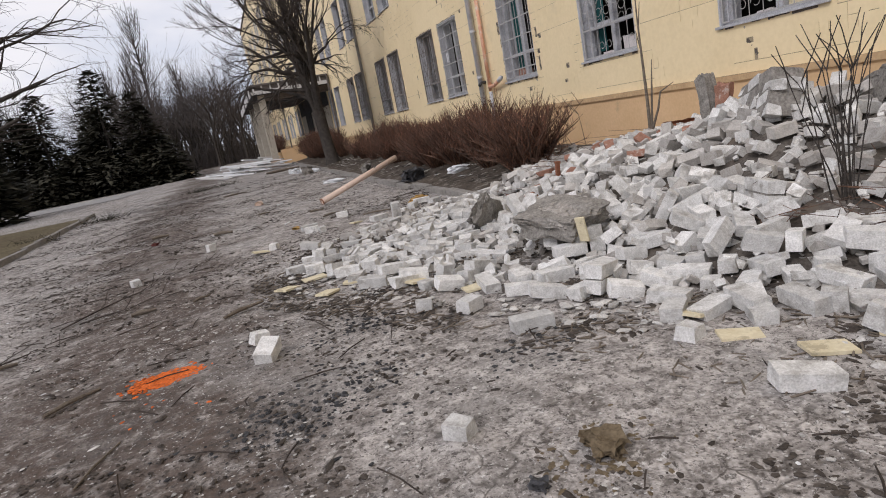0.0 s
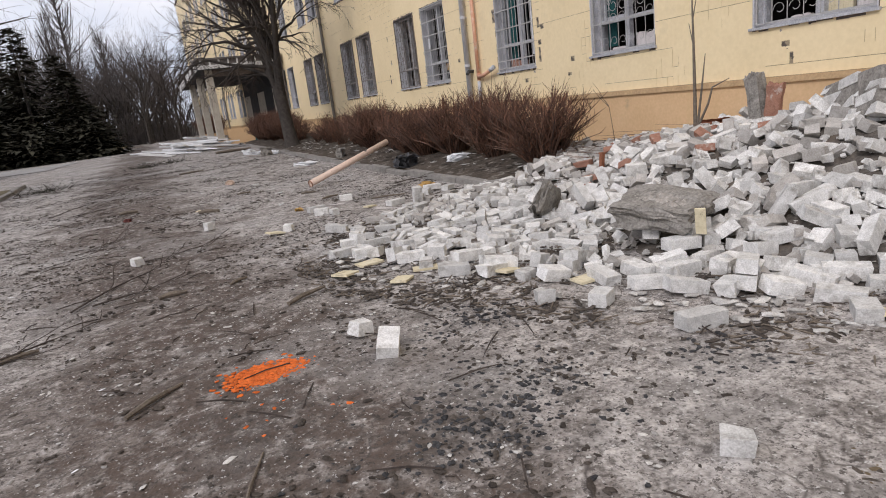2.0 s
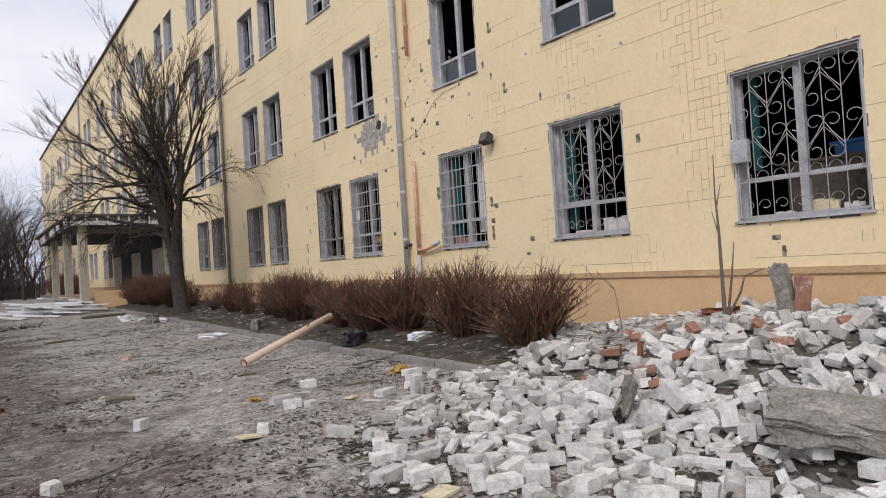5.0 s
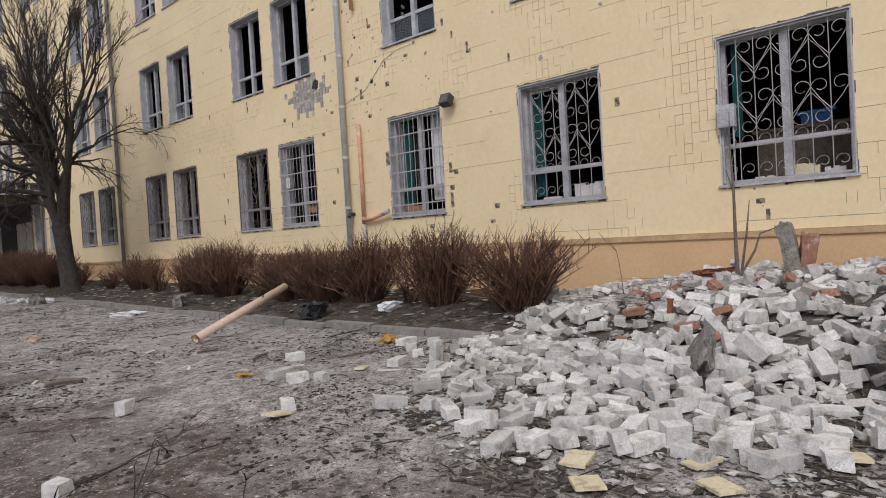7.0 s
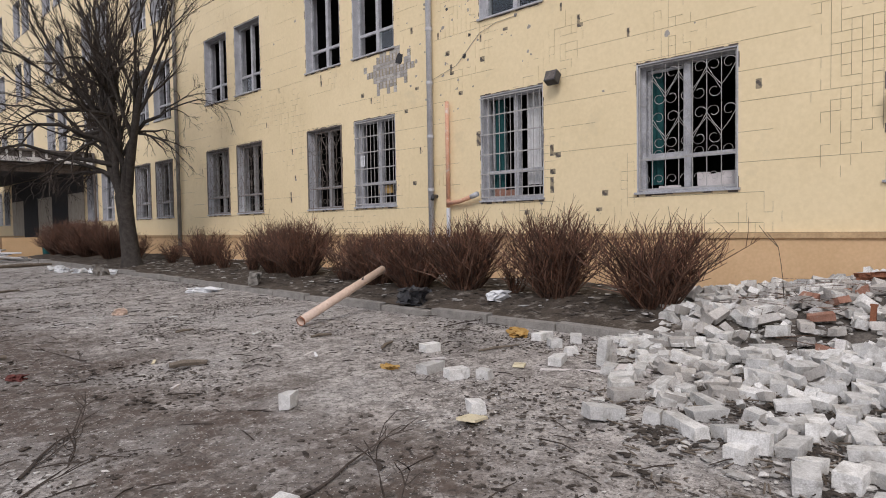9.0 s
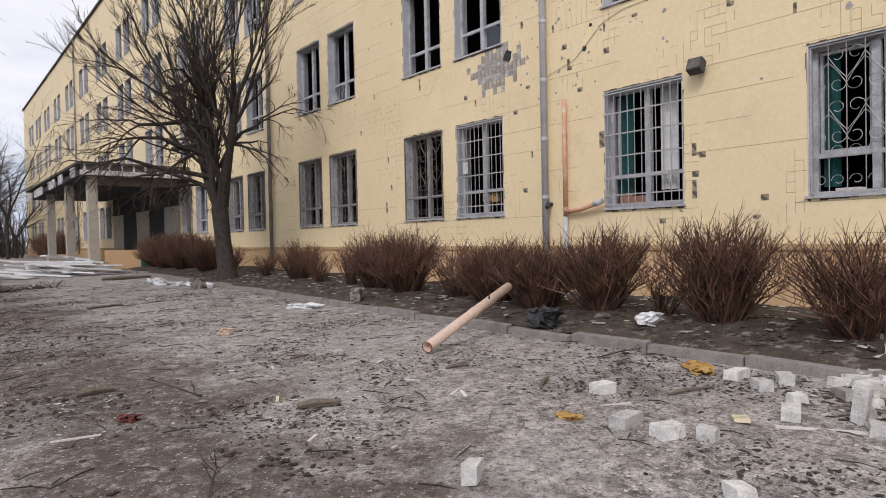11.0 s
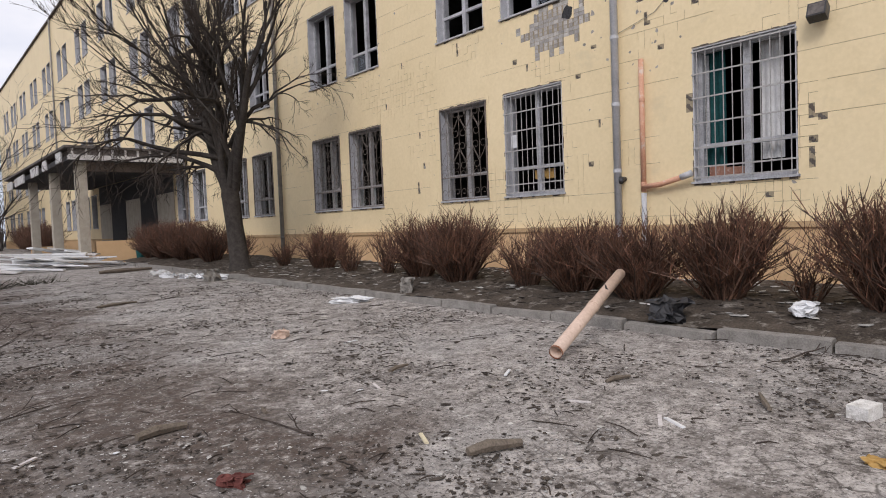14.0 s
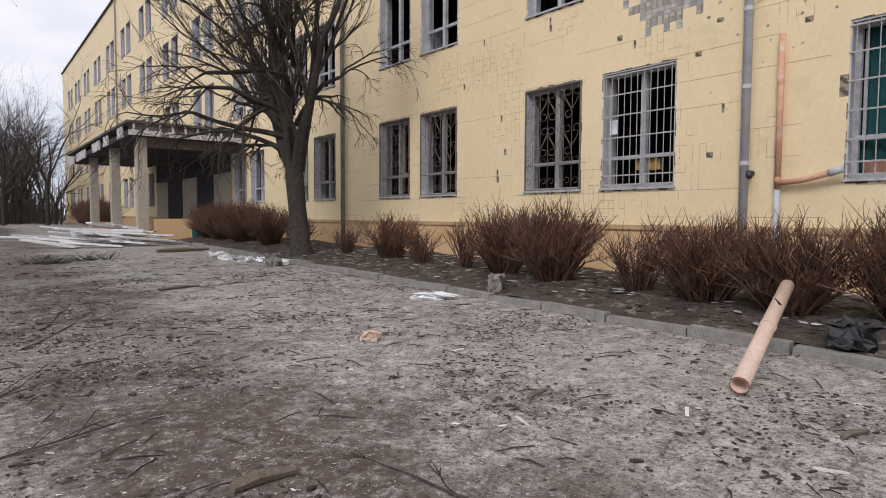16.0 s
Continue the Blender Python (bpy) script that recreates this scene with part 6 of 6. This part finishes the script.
def poplar(x, y, h, seed):
    rg = random.Random(seed)
    e_ = thing("poplar", "tall slender bare poplar in the distance", "tree", "bare poplars")
    part("trunk", Shape().tube([(x, y, 0), (x, y, h)], [0.28, 0.03], 6, False), "bark", e_)
    q = Shape()
    for i in range(170):
        z = h * (0.12 + 0.8 * rg.random())
        a_ = rg.uniform(0, 6.28)
        l_ = h * 0.16 * rg.uniform(0.5, 1.1) * (1.15 - 0.6 * z / h)
        p = Vector((x, y, z))
        m_ = p + Vector((math.cos(a_), math.sin(a_), 1.2)) * l_ * 0.4
        t_ = m_ + Vector((math.cos(a_) * 0.25, math.sin(a_) * 0.25, 1)) * l_ * 0.9
        q.tube([p, m_, t_], [0.05, 0.035, 0.012], 3, False)
        for _ in range(4):
            b0 = m_.lerp(t_, rg.random())
            q.tube([b0, b0 + Vector((rg.gauss(0, 0.3), rg.gauss(0, 0.3), 0.9)) * l_ * 0.4], [0.02, 0.008], 3, False)
    part("crown", q, "far_twig", e_)


for i, (x, y, h) in enumerate(((-6.5, 88, 21), (-8.5, 92, 17), (-3.0, 95, 15), (-28, 80, 20), (-24, 78, 15), (-33, 84, 17), (-12.5, 100, 16))):
    poplar(x, y, h, 400 + i)
rng = random.Random(32)
for i in range(95):
    x, y = rng.uniform(-46, 5.5), rng.uniform(62, 108)
    if i < 32:
        x, y = rng.uniform(-9, 4.0), rng.uniform(66, 100)
    tree(x, y, 0, "bare grey tree in the wood beyond the yard", 500 + i, rng.uniform(2, 4), rng.uniform(0.12, 0.2), 4, 3, "woodland_tree", "far_twig", -0.02, rng.uniform(2.6, 4.6), kids=4, spread=0.5, up=1.3)
q = Shape()
for i in range(2600):
    x, y = rng.uniform(-70, 10), rng.uniform(92, 112)
    h = rng.uniform(2, 7.5)
    if i < 900:
        x, y, h = rng.uniform(-12, 4.5), rng.uniform(72, 92), rng.uniform(1.2, 4.5)
    q.tube([(x, y, 0), (x + rng.gauss(0, 0.4), y, h * 0.6), (x + rng.gauss(0, 0.9), y, h)], [0.06, 0.045, 0.015], 3, False)
thing("far_thicket", "grey bare thicket closing the view", "thicket", "", None, q, "far_twig", "stuff")
q = Shape()
for i in range(60):
    q.box(-40 + i * 0.8, 104, 0, -40 + i * 0.8 + 0.72, 104.06, 1.9)
thing("far_fence", "low grey fence behind the thicket", "fence", "", None, q, "concrete")

# ---- wall tiles laid singly ----
cache = {}
for t, a, lo, t1, b, hi in tile_pieces:
    key = (round(b - a, 3), round(hi - lo, 3))
    if key not in cache:
        cache[key] = Shape().box(-TT, 0, 0, -0.0005, b - a, hi - lo).mesh("tile", "wall")
    ob = new("tile", cache[key])
    ob.location = (WALL + (t - WALL + TT), a, lo)
    ob.parent = wall_west
